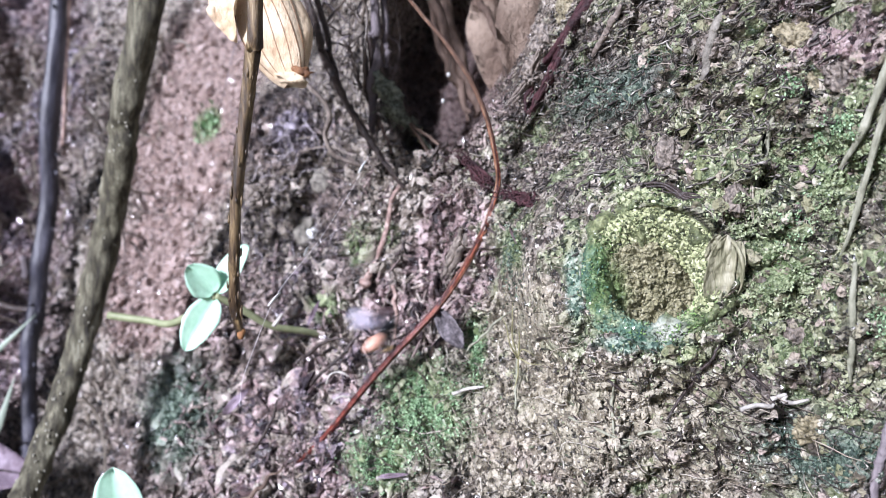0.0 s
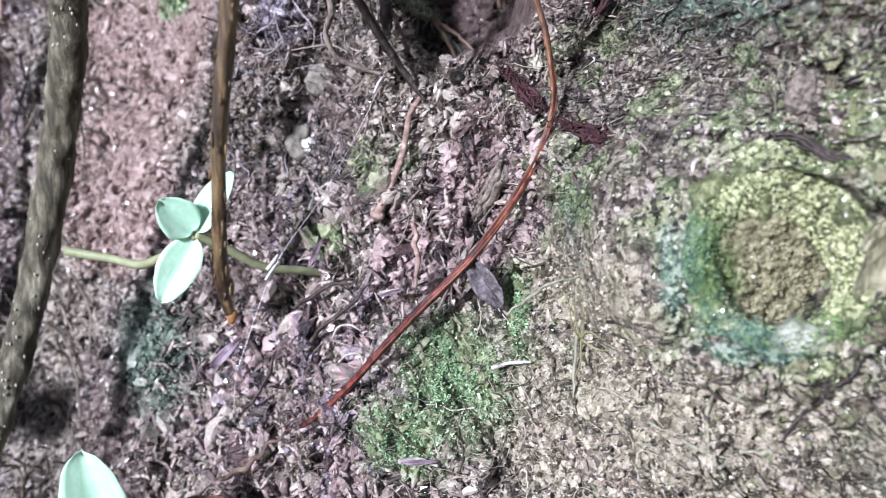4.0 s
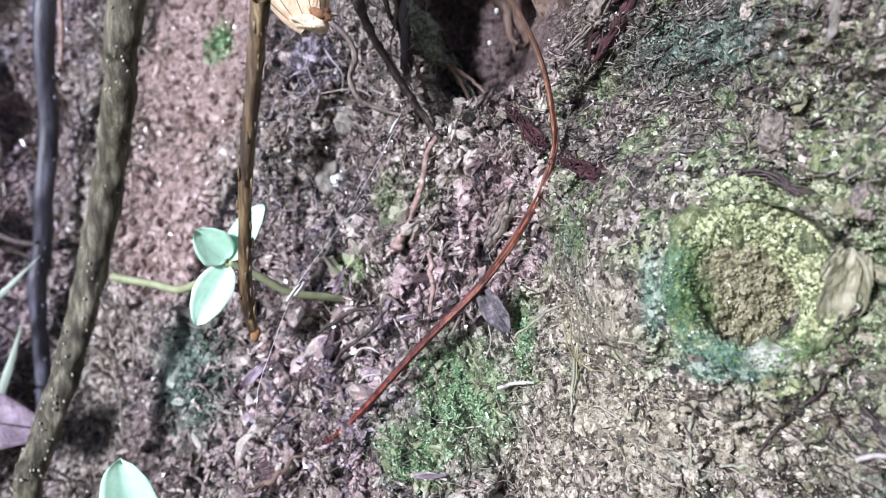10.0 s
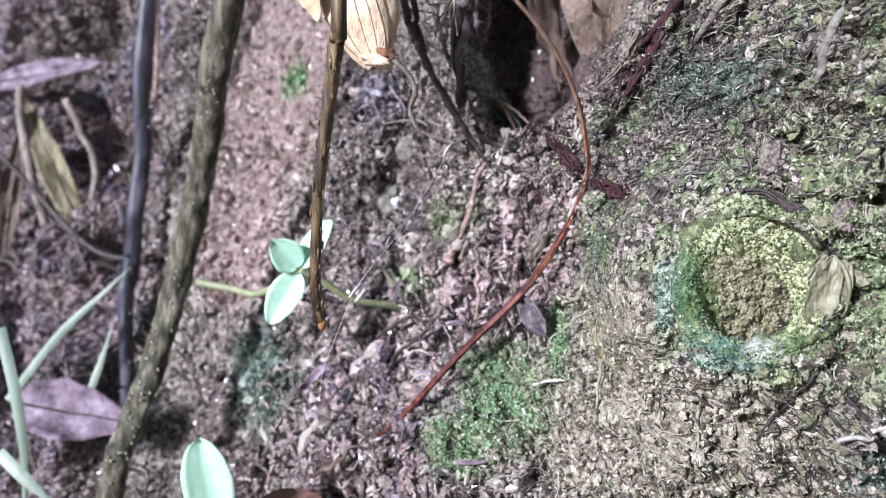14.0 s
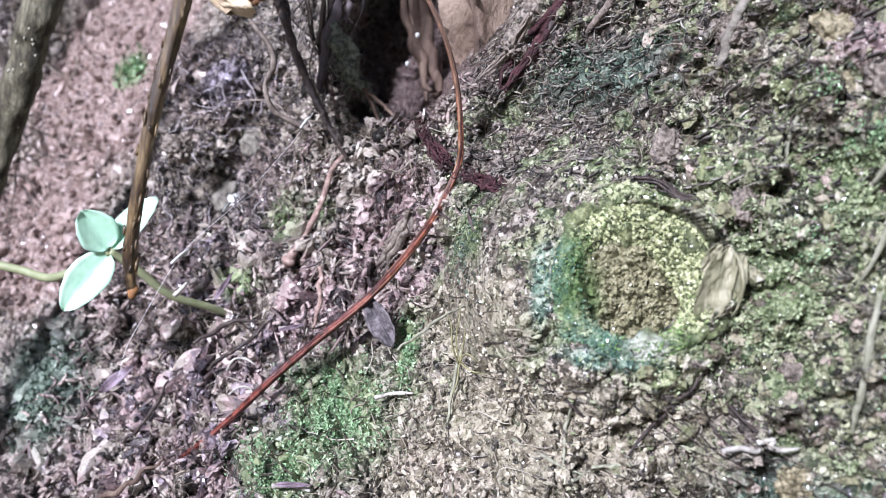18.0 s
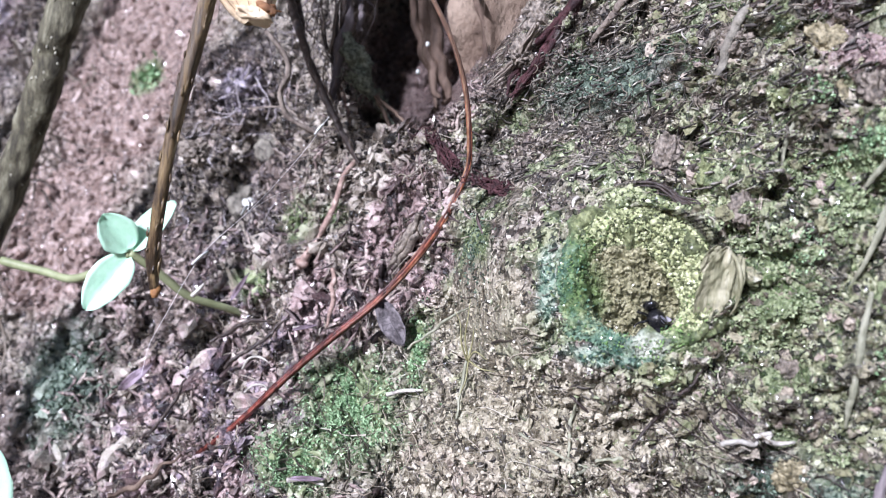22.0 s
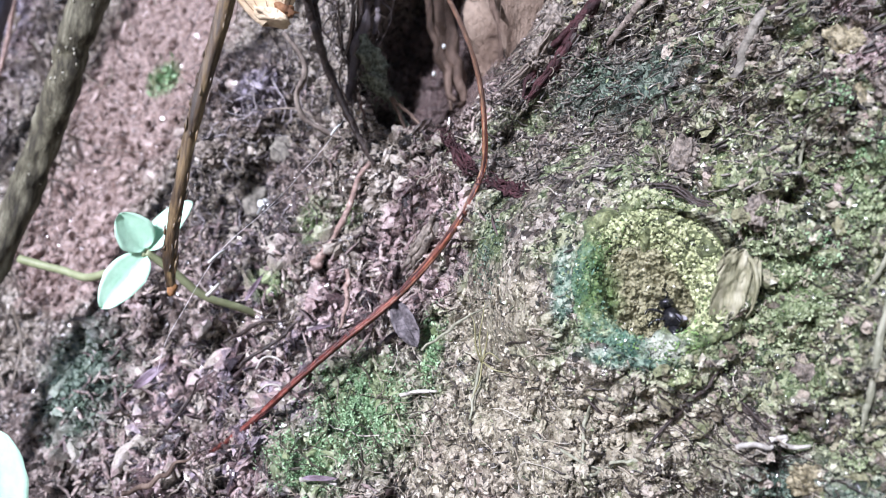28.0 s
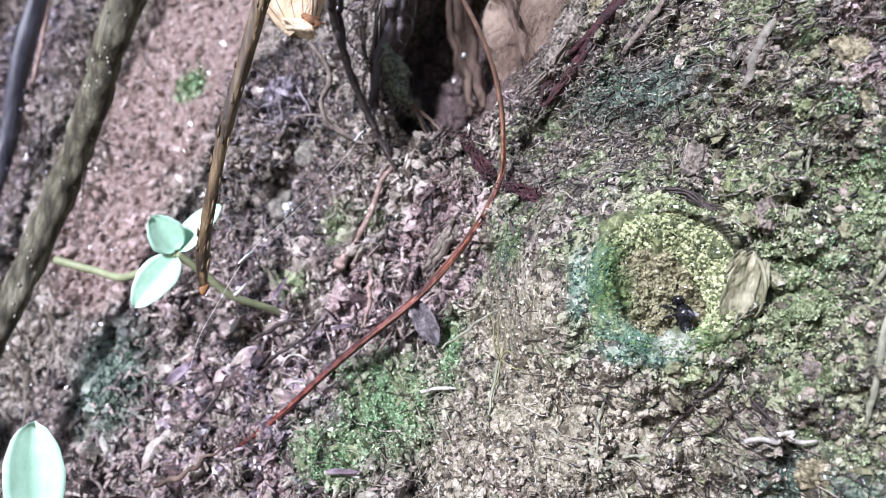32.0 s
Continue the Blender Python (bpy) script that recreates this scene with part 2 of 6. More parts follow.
def earth_colours(s, vary):
    """The bank's colours: grey-tan crumbs, dark humus that also serves as painted shade, bare pink earth, algae and
    damp dark litter.
    """
    tan = s.ramp(vary, [(.32, (.008, .007, .006)), (.44, (.06, .048, .037)), (.55, (.215, .185, .148)), (.68, (.40, .36, .30)), (.95, (.52, .48, .42))])
    pink = s.ramp(vary, [(.24, (.06, .038, .032)), (.42, (.185, .130, .108)), (.6, (.31, .230, .198)), (.85, (.45, .365, .33))])
    humus_and_shade = s.ramp(vary, [(.28, (.011, .009, .008)), (.47, (.062, .046, .039)), (.62, (.165, .13, .112)), (.85, (.43, .365, .32))])
    mauve = s.ramp(vary, [(.30, (.012, .008, .009)), (.43, (.105, .068, .068)), (.56, (.34, .25, .235)), (.9, (.55, .46, .44))])
    litter = s.ramp(vary, [(.28, (.010, .008, .010)), (.47, (.05, .038, .046)), (.62, (.15, .118, .135)), (.85, (.36, .30, .34))])
    algae = s.ramp(vary, [(.32, (.008, .010, .006)), (.44, (.05, .062, .032)), (.55, (.185, .20, .108)), (.68, (.37, .385, .235)), (.92, (.56, .56, .44))])
    bright = s.ramp(vary, [(.25, (.020, .038, .014)), (.5, (.12, .165, .068)), (.85, (.37, .42, .24))])
    teal = s.ramp(vary, [(.28, (.010, .02, .015)), (.5, (.055, .09, .065)), (.85, (.25, .31, .24))])
    col = tan
    for x, z, rx, rz in ((.066, .305, .030, .040), (.005, .300, .004, .012)):
        col = s.mix(s.patch(x, z, rx, rz), col, algae)
    col = s.mix(s.math("MULTIPLY", s.range(s.noise(160, 4), .50, .62), s.patch(.045, .30, .045, .06, .4)), col, algae)
    col = s.mix(s.math("MULTIPLY", s.range(s.noise(210, 4), .55, .64), s.patch(.045, .31, .05, .06, .4)), col, humus_and_shade)
    for x, z, rx, rz in ((.064, .338, .010, .012), (.072, .325, .006, .010), (.060, .262, .012, .006)):
        col = s.mix(s.patch(x, z, rx, rz, .9), col, mauve)
    col = s.mix(s.math("MULTIPLY", s.range(s.noise(120, 3), .44, .56), s.patch(-.040, .262, .034, .034, .4)), col, mauve)
    col = s.mix(s.math("MULTIPLY", s.range(s.noise(170, 3), .50, .60), s.patch(-.045, .265, .040, .040, .4)), col, litter)
    for x, z, rx, rz in ((-.085, .235, .022, .020), (-.046, .336, .013, .016), (-.024, .300, .005, .010), (-.028, .314, .008, .010), (-.052, .285, .010, .018), (.047, .277, .013, .005), (.030, .333, .014, .008), (-.075, .262, .018, .014)):
        col = s.mix(s.patch(x, z, rx, rz, 1.0), col, humus_and_shade)
    for x, z, rx, rz in ((.002, .300, .011, .016), (-.010, .285, .010, .010), (.020, .262, .010, .004)):
        col = s.mix(s.patch(x, z, rx, rz, .9), col, mauve)
    spread_teal = s.ramp(vary, [(.30, (.012, .030, .024)), (.44, (.06, .115, .08)), (.56, (.17, .25, .175)), (.75, (.36, .43, .33))])
    spread_green = s.ramp(vary, [(.30, (.012, .022, .008)), (.44, (.085, .115, .04)), (.56, (.26, .30, .14)), (.75, (.52, .55, .33))])
    sand = s.ramp(vary, [(.30, (.03, .025, .018)), (.42, (.15, .13, .088)), (.54, (.32, .29, .205)), (.70, (.46, .42, .315)), (.95, (.56, .52, .41))])
    clump = s.cell(230)["Color"]
    region = s.patch(.050, .302, .042, .052, .4)
    dark_soil = s.ramp(vary, [(.30, (.010, .009, .008)), (.46, (.05, .042, .034)), (.62, (.14, .12, .10)), (.85, (.36, .32, .27))])
    col = s.mix(s.math("MULTIPLY", s.range(clump, .60, .70), s.math("MULTIPLY", region, .7)), col, bright)
    col = s.mix(s.math("MULTIPLY", s.range(clump, .40, .30), s.math("MULTIPLY", region, .75)), col, dark_soil)
    for x, z, rx, rz in ((.034, .276, .018, .008), (.022, .268, .014, .012), (.046, .266, .014, .008), (.018, .288, .006, .010), (.012, .258, .008, .006)):
        col = s.mix(s.math("MULTIPLY", s.patch(x, z, rx, rz, .9, 160, 1.4, .4), .85), col, sand)
    for x, z, rx, rz, tone in ((.034, .2862, .0085, .0016, spread_teal), (.0245, .2955, .0016, .0065, spread_teal), (.043, .2845, .004, .0022, spread_green), (.040, .3105, .010, .0022, spread_green)):
        col = s.mix(s.patch(x, z, rx, rz, .9, 320, 1.3, .4), col, tone)
    for x, z, rx, rz in ((-.020, .304, .004, .005), (-.012, .3055, .003, .003), (-.028, .288, .005, .004), (-.002, .268, .010, .009), (-.012, .256, .008, .006), (.009, .281, .002, .006), (.062, .315, .006, .005), (.055, .298, .004, .006), (.0155, .302, .002, .004)):
        col = s.mix(s.patch(x, z, rx, rz, .9, 260, 1.5, .3), col, bright)
    for x, z, rx, rz in ((-.075, .256, .012, .014), (.060, .270, .010, .006), (.034, .331, .008, .005)):
        col = s.mix(s.patch(x, z, rx, rz, .9, 200, 1.6, .2), col, teal)
    # brown earth in the hollow, its dark tones lifted in place of light
    cave_lift = s.ramp(vary, [(.28, (.05, .034, .031)), (.5, (.15, .108, .098)), (.85, (.30, .23, .21))])
    col = s.mix(s.patch(.004, .352, .016, .028, .5, 120), col, cave_lift)
    # the bare pink earth and the dark litter beyond it
    pinkmask = s.math("MAXIMUM", s.patch(-.086, .352, .030, .050, .3), s.patch(-.092, .294, .022, .026, .5))
    col = s.mix(pinkmask, col, pink)
    col = s.mix(s.patch(-.215, .30, .085, .30, .35, 60), col, s.mix(s.math('MULTIPLY', s.range(s.noise(70, 3), .42, .58), .8), litter, mauve))
    violet = s.ramp(vary, [(.3, (.05, .042, .06)), (.5, (.20, .175, .215)), (.75, (.40, .365, .42))])
    for x, z, rx, rz in ((-.180, .350, .030, .008), (-.150, .365, .008, .02), (-.040, .335, .006, .006)):
        col = s.mix(s.patch(x, z, rx, rz, .9, 90), col, violet)
    # shade of the dark hole at the upper left, painted into the earth's colour
    col = s.mix(s.patch(-.205, .372, .050, .030, .6, 60), col, humus_and_shade)
    col = s.mix(s.math("MULTIPLY", s.patch(-.079, .345, .006, .007, .5, 300), 0.8), col, bright)
    return col


s = Shade("bank_soil", 0.5, 0.55)
grain = s.math("ADD", s.math("MULTIPLY", s.noise(520, 8, .75), .52), s.math("MULTIPLY", s.cell(900)["Color"], .56))
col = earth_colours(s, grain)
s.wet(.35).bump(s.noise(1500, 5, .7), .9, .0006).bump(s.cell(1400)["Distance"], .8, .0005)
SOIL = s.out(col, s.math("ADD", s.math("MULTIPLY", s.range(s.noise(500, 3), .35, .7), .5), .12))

s = Shade("loose_crumb", 0.5, 0.6)
grain = s.math("ADD", s.math("MULTIPLY", s.noise(1300, 6, .75), .55), s.math("MULTIPLY", s.island(), .52))
s.wet(.35, .15).bump(s.noise(2200, 4, .7), .8, .0003)
CRUMB = s.out(earth_colours(s, grain), s.math("ADD", s.math("MULTIPLY", s.range(s.noise(700, 2), .35, .7), .45), .10))

s = Shade("fibre", 0.38, 0.55)
FIBRE = s.out(s.mix(s.noise(900, 3), s.ramp(s.island(), [(0, (.014, .011, .009)), (.4, (.06, .045, .034)), (.7, (.19, .155, .115)), (.9, (.42, .37, .29)), (1, (.66, .61, .51))]), (.07, .055, .043)))

s = Shade("pale_fibre", 0.6, 0.4)
PALE = s.out(s.mix(s.noise(900, 3), s.ramp(s.island(), [(0, (.20, .16, .12)), (.5, (.42, .37, .29)), (1, (.75, .72, .62))]), (.30, .26, .20)))


def plain(name, stops, scale=300, rough=.6, spec=.4, bumpy=.5, dist=.0006, stretch=None, local=False, detail=6):
    q = Shade(name, rough, spec)
    if local:
        q.local()
    n = q.noise(scale, detail, .65, stretch)
    q.bump(q.noise(scale * 3, 5, .7, stretch), bumpy, min(dist, .2 / scale))
    return q.out(q.ramp(n, stops))


MOSS = []
for nm, lo, hi in (("moss_green", (.10, .19, .08), (.45, .62, .38)), ("moss_pale", (.12, .16, .07), (.46, .52, .32)), ("moss_teal", (.03, .05, .036), (.20, .26, .19))):
    s = Shade(nm, .7, .2)
    MOSS.append(s.out(s.mix(s.island(), lo, hi)))

STEM = plain("straw_stem", [(.34, (.014, .009, .005)), (.48, (.058, .036, .016)), (.60, (.18, .125, .055)), (.76, (.60, .52, .33))], 620, .38, .55, .9, .0008, (1, 1, .05))
VINE = plain("vine_bark", [(.30, (.014, .012, .008)), (.44, (.050, .045, .027)), (.56, (.13, .122, .078)), (.68, (.27, .265, .19)), (.82, (.46, .46, .38))], 520, .7, .35, 1.0, .0012, (1, 1, .22), detail=9)
LENTICEL = plain("lenticel", [(.3, (.22, .21, .15)), (.7, (.5, .49, .40))], 500)
BLACK = plain("black_bark", [(.3, (.008, .008, .011)), (.5, (.022, .022, .032)), (.68, (.08, .078, .10)), (.85, (.26, .25, .29))], 200, .45, .5, .6, .0006, (1, 1, .25))
DARKTWIG = plain("dark_twig", [(.3, (.012, .009, .008)), (.6, (.05, .036, .03)), (.85, (.30, .25, .2))], 700, .4, .5, .8, .0005)
REDROOT = plain("red_root", [(.33, (.022, .008, .006)), (.47, (.12, .036, .022)), (.58, (.30, .105, .050)), (.78, (.58, .33, .18))], 900, .3, .6, 1.0, .0006, (.8, .8, .35))
def reddened(m):
    """Darker maroon towards the root's foot."""
    nt = m.node_tree
    b = nt.nodes["Principled BSDF"]
    src = b.inputs["Base Color"].links[0].from_socket
    sep = nt.nodes.new("ShaderNodeSeparateXYZ")
    nt.links.new(nt.nodes.new("ShaderNodeNewGeometry").outputs["Position"], sep.inputs[0])
    mr = node(nt, "ShaderNodeMapRange")
    mr.inputs[1].default_value, mr.inputs[2].default_value = .315, .280
    nt.links.new(sep.outputs[2], mr.inputs[0])
    mx = nt.nodes.new("ShaderNodeMix")
    mx.data_type, mx.blend_type = "RGBA", "MULTIPLY"
    nt.links.new(mr.outputs[0], mx.inputs[0])
    nt.links.new(src, mx.inputs[6])
    mx.inputs[7].default_value = (.56, .29, .36, 1)
    upper = node(nt, "ShaderNodeMapRange")
    upper.inputs[1].default_value, upper.inputs[2].default_value, upper.inputs[4].default_value = .322, .336, .65
    nt.links.new(sep.outputs[2], upper.inputs[0])
    tan = nt.nodes.new("ShaderNodeMix")
    tan.data_type = "RGBA"
    nt.links.new(upper.outputs[0], tan.inputs[0])
    nt.links.new(mx.outputs[2], tan.inputs[6])
    tan.inputs[7].default_value = (.20, .135, .10, 1)
    nt.links.new(tan.outputs[2], b.inputs["Base Color"])
    return m


REDROOTS = [REDROOT,
            plain("red_root_dark", [(.30, (.016, .006, .006)), (.5, (.065, .02, .016)), (.8, (.24, .10, .06))], 620, .35, .55, .9, .0006, (.8, .8, .35)),
            plain("red_root_tan", [(.33, (.05, .022, .014)), (.5, (.22, .115, .06)), (.75, (.52, .35, .22))], 900, .35, .55, .9, .0006, (.8, .8, .35))]
REDROOTS = [reddened(m) for m in REDROOTS]
MAROON = plain("maroon_root", [(.3, (.010, .004, .005)), (.5, (.038, .012, .014)), (.68, (.085, .03, .034)), (.85, (.22, .14, .14))], 500, .6, .4, 1, .0008)
TWIG = plain("brown_twig", [(.3, (.09, .055, .045)), (.52, (.29, .20, .165)), (.8, (.58, .48, .41))], 700, .6, .4, .8, .0006)
LEAFGREEN = plain("fresh_leaf", [(.25, (.30, .52, .36)), (.5, (.42, .66, .48)), (.75, (.58, .79, .63))], 120, .4, .5, .35, .0005)
STALK = plain("seedling_stalk", [(.3, (.15, .17, .08)), (.7, (.32, .35, .20))], 200, .5, .4, .3, .0004)
HUSK = plain("papery_husk", [(.28, (.34, .21, .11)), (.42, (.56, .42, .26)), (.58, (.70, .58, .40)), (.8, (.80, .71, .54))], 170, .6, .35, .8, .0010, (1, 1, .6))
HUSKDARK = plain("husk_edge", [(.3, (.08, .035, .015)), (.7, (.28, .14, .06))], 400, .6, .35, .6, .0005)
BEIGE = plain("dead_leaf_beige", [(.36, (.016, .011, .009)), (.46, (.075, .052, .042)), (.58, (.17, .13, .10)), (.8, (.30, .245, .195))], 110, .65, .3, .8, .0012, (1.3, 1, .25), detail=9)
PURPLE = plain("dead_leaf_purple", [(.3, (.04, .026, .032)), (.48, (.17, .125, .155)), (.62, (.27, .215, .26)), (.8, (.42, .36, .41))], 160, .55, .4, .6, .0010)
BROWNLEAF = plain("dead_leaf_brown", [(.25, (.07, .03, .025)), (.5, (.18, .09, .07)), (.8, (.32, .2, .15))], 120, .5, .4, .8, .0010, (1, 1, 1))
GRASS = plain("grass_blade", [(.3, (.20, .26, .19)), (.7, (.36, .43, .34))], 150, .5, .4, .3, .0004, (1, 1, .1))
STONE = plain("grey_stone", [(.3, (.06, .055, .045)), (.5, (.20, .185, .15)), (.8, (.40, .38, .32))], 500, .7, .4, .9, .0010)
QUARTZ = plain("white_quartz", [(.3, (.42, .43, .40)), (.7, (.68, .69, .66))], 300, .35, .5, .4, .0004)
DRYGRASS = plain("dry_grass", [(.3, (.12, .115, .05)), (.5, (.22, .21, .10)), (.75, (.38, .36, .21))], 500, .5, .4, .5, .0004)
WHITE = plain("bleached_twig", [(.3, (.17, .155, .13)), (.5, (.40, .38, .335)), (.75, (.66, .64, .58))], 600, .6, .4, .5, .0004)
STRAW = plain("grey_straw", [(.3, (.12, .12, .08)), (.5, (.26, .265, .19)), (.75, (.46, .46, .36))], 500, .5, .4, .8, .0005, (1, 1, .2))
SILK = Shade("silk", .35, .5).out((.62, .60, .60))

s = Shade("nest_wall", .5, .5)
n1 = s.noise(420, 8, .75)
col = s.ramp(s.math("ADD", s.math("MULTIPLY", n1, .65), s.math("MULTIPLY", s.island(), .35)),
             [(.28, (.018, .022, .009)), (.41, (.11, .13, .055)), (.54, (.38, .41, .20)), (.76, (.68, .70, .45))])
green = s.ramp(n1, [(.32, (.008, .024, .008)), (.5, (.055, .11, .03)), (.75, (.23, .31, .11))])
teal = s.ramp(n1, [(.32, (.010, .032, .028)), (.46, (.05, .115, .078)), (.58, (.15, .235, .155)), (.76, (.40, .48, .35))])
col = s.mix(s.patch(.0272, .2965, .0050, .0070, .8, 500, 1.5, .4), col, green)
col = s.mix(s.patch(.0330, .2850, .0110, .0060, .8, 500, 1.5, .5), col, teal)
col = s.mix(s.patch(.0235, .2985, .0035, .0080, .8, 500, 1.5, .4), col, teal)
col = s.mix(s.patch(.0440, .2855, .0075, .0050, .8, 500, 1.5, .4), col, green)
col = s.mix(s.patch(.0385, .2885, .0026, .0020, .8, 500, 1.5, .5), col, (.42, .44, .36))
s.wet(.6, .1).bump(s.noise(900, 5, .7), .8, .0006).bump(s.cell(900)["Distance"], .8, .0006)
NESTMAT = s.out(col, s.range(s.noise(600, 3), .2, .6))

s = Shade("nest_inside", .6, .4)
n1 = s.noise(420, 6, .7)
col = s.ramp(n1, [(.3, (.016, .018, .008)), (.45, (.12, .125, .058)), (.57, (.28, .28, .15)), (.8, (.52, .50, .34))])
col = s.mix(s.patch(.0275, .2975, .004, .008, .4, 400), col, (.035, .09, .045))
s.bump(s.noise(1400, 5, .7), .9, .0005).bump(s.cell(600)["Distance"], .9, .0007)
NESTIN = s.out(col)
s = Shade("nest_back", .4, .5)
n1 = s.noise(700, 8, .75)
col = s.ramp(n1, [(.30, (.018, .018, .009)), (.42, (.14, .135, .066)), (.55, (.36, .34, .20)), (.78, (.60, .57, .40))])
mossy = s.ramp(n1, [(.32, (.012, .030, .008)), (.5, (.10, .155, .045)), (.75, (.33, .40, .17))])
col = s.mix(s.patch(.0300, .2935, .0036, .0055, .8, 500, 1.5, .5), col, mossy)
s.wet(.3, .2).bump(s.noise(1300, 5, .7), 1.0, .0006).bump(s.cell(900)["Distance"], .6, .0005)
NESTBACK = s.out(col)
CLODY = plain("yellow_clod", [(.34, (.03, .026, .014)), (.46, (.15, .13, .072)), (.58, (.30, .265, .165)), (.8, (.48, .44, .31))], 1100, .45, .5, 1.0, .0012)
RAG = plain("mossy_rag", [(.34, (.030, .034, .026)), (.5, (.13, .15, .11)), (.7, (.34, .37, .29))], 900, .8, .3, 1.0, .0010)
STRAWROOT = plain("straw_root", [(.3, (.07, .055, .045)), (.5, (.21, .175, .145)), (.75, (.42, .37, .31))], 500, .65, .35, .8, .0008, (1, 1, .4))
TANROOT = plain("tan_root", [(.3, (.04, .026, .018)), (.5, (.11, .075, .055)), (.75, (.24, .18, .135))], 400, .7, .3, .9, .0010, (1, 1, .3))
GREYROOT = plain("grey_root", [(.3, (.05, .042, .045)), (.5, (.15, .13, .135)), (.75, (.30, .265, .27))], 260, .7, .3, .8, .0010, (1, 1, .25))
BARK = plain("hollow_bark", [(.30, (.06, .038, .027)), (.44, (.165, .118, .086)), (.58, (.26, .20, .15)), (.8, (.36, .29, .225))], 120, .75, .3, 1.0, .0016, (1, 1, .8), detail=9)
YELLOWLEAF = plain("dead_leaf_yellow", [(.30, (.07, .06, .03)), (.5, (.24, .215, .12)), (.75, (.42, .38, .23))], 130, .6, .4, .8, .001, (1.2, 1, .3))
GREYLEAF = plain("dead_leaf_grey", [(.35, (.03, .026, .028)), (.5, (.10, .088, .093)), (.68, (.22, .195, .20)), (.82, (.42, .39, .38))], 900, .6, .4, 1.0, .0008)
CLOD = plain("pink_clod", [(.34, (.028, .023, .018)), (.46, (.12, .10, .08)), (.58, (.24, .205, .165)), (.8, (.42, .37, .31))], 1100, .45, .5, 1.0, .0012)
FLAKE = plain("pale_flake", [(.32, (.07, .072, .036)), (.44, (.215, .21, .125)), (.56, (.36, .345, .235)), (.8, (.54, .52, .40))], 480, .55, .4, .7, .0006, (1.2, 1, .25))

BEEBLACK = plain("bee_black", [(.3, (.005, .005, .006)), (.8, (.02, .02, .022))], 900, .14, .6, .5, .0002, local=True)
BEEORANGE = plain("bee_orange", [(.3, (.50, .25, .17)), (.7, (.70, .43, .32))], 700, .4, .5, .4, .0002, local=True)
BEEYELLOW = plain("bee_pollen", [(.3, (.36, .24, .09)), (.7, (.52, .38, .18))], 900, .8, .2, .6, .0002, local=True)
s = Shade("bee_wing", .3, .5)
s.b.inputs["Alpha"].default_value = .42
BEEWING = s.out((.60, .58, .68))


# ---- mesh helpers ----
def mesh_of(name, verts, faces, mat, smooth_shade=True):
    """A mesh from arrays of corners and of faces with equal numbers of corners (a list of such arrays may be given)."""
    faces = faces if isinstance(faces, list) else [faces]
    me = bpy.data.meshes.new(name)
    verts = np.asarray(verts, np.float32).reshape(-1, 3)
    me.vertices.add(len(verts))
    me.vertices.foreach_set("co", verts.ravel())
    loops = np.concatenate([np.asarray(q, np.int32).ravel() for q in faces])
    sizes = np.concatenate([np.full(len(q), np.asarray(q).shape[1], np.int32) for q in faces])
    me.loops.add(len(loops))
    me.loops.foreach_set("vertex_index", loops)
    me.polygons.add(len(sizes))
    me.polygons.foreach_set("loop_start", np.concatenate([[0], np.cumsum(sizes)[:-1]]).astype(np.int32))
    me.update(calc_edges=True)
    me.validate()
    me.polygons.foreach_set("use_smooth", np.full(len(me.polygons), smooth_shade))
    me.materials.append(mat)
    return me


def part(name, me, parent=None, label=""):
    ob = new(name, me)
    if parent:
        ob.parent = parent
    return tagged(ob, label)


def empty(name, place=(0, 0, 0)):
    ob = new(name)
    ob.location = place
    ob.empty_display_size = 0.003
    return ob


def grid_faces(nu, nv, wrap=False):
    """Quads of a grid of nu rows by nv columns; wrap joins the last column to the first."""
    i, j = np.meshgrid(np.arange(nu - 1), np.arange(nv if wrap else nv - 1), indexing="ij")
    a, b = i * nv + j, i * nv + (j + 1) % nv
    return np.stack([a, b, b + nv, a + nv], -1).reshape(-1, 4)


def glide(points, n):
    """n points along a smooth line through the given ones."""
    p = np.asarray(points, float)
    if len(p) == 2:
        return p[0] + (p[1] - p[0]) * np.linspace(0, 1, n)[:, None]
    p = np.vstack([2 * p[0] - p[1], p, 2 * p[-1] - p[-2]])
    seg = np.linspace(0, len(p) - 3 - 1e-6, n)
    k = seg.astype(int)
    t = (seg - k)[:, None]
    a, b, c, d = p[k], p[k + 1], p[k + 2], p[k + 3]
    return .5 * (2 * b + (c - a) * t + (2 * a - 5 * b + 4 * c - d) * t * t + (3 * b - a - 3 * c + d) * t ** 3)


def frames_along(c):
    t = np.gradient(c, axis=0)
    t /= np.linalg.norm(t, axis=1)[:, None] + 1e-12
    ref = np.array([.31, -.9, .2]) if abs(t.mean(0) @ np.array([.31, -.9, .2])) < .85 else np.array([.9, .1, .3])
    n = np.cross(t, ref)
    n /= np.linalg.norm(n, axis=1)[:, None]
    return t, n, np.cross(t, n)


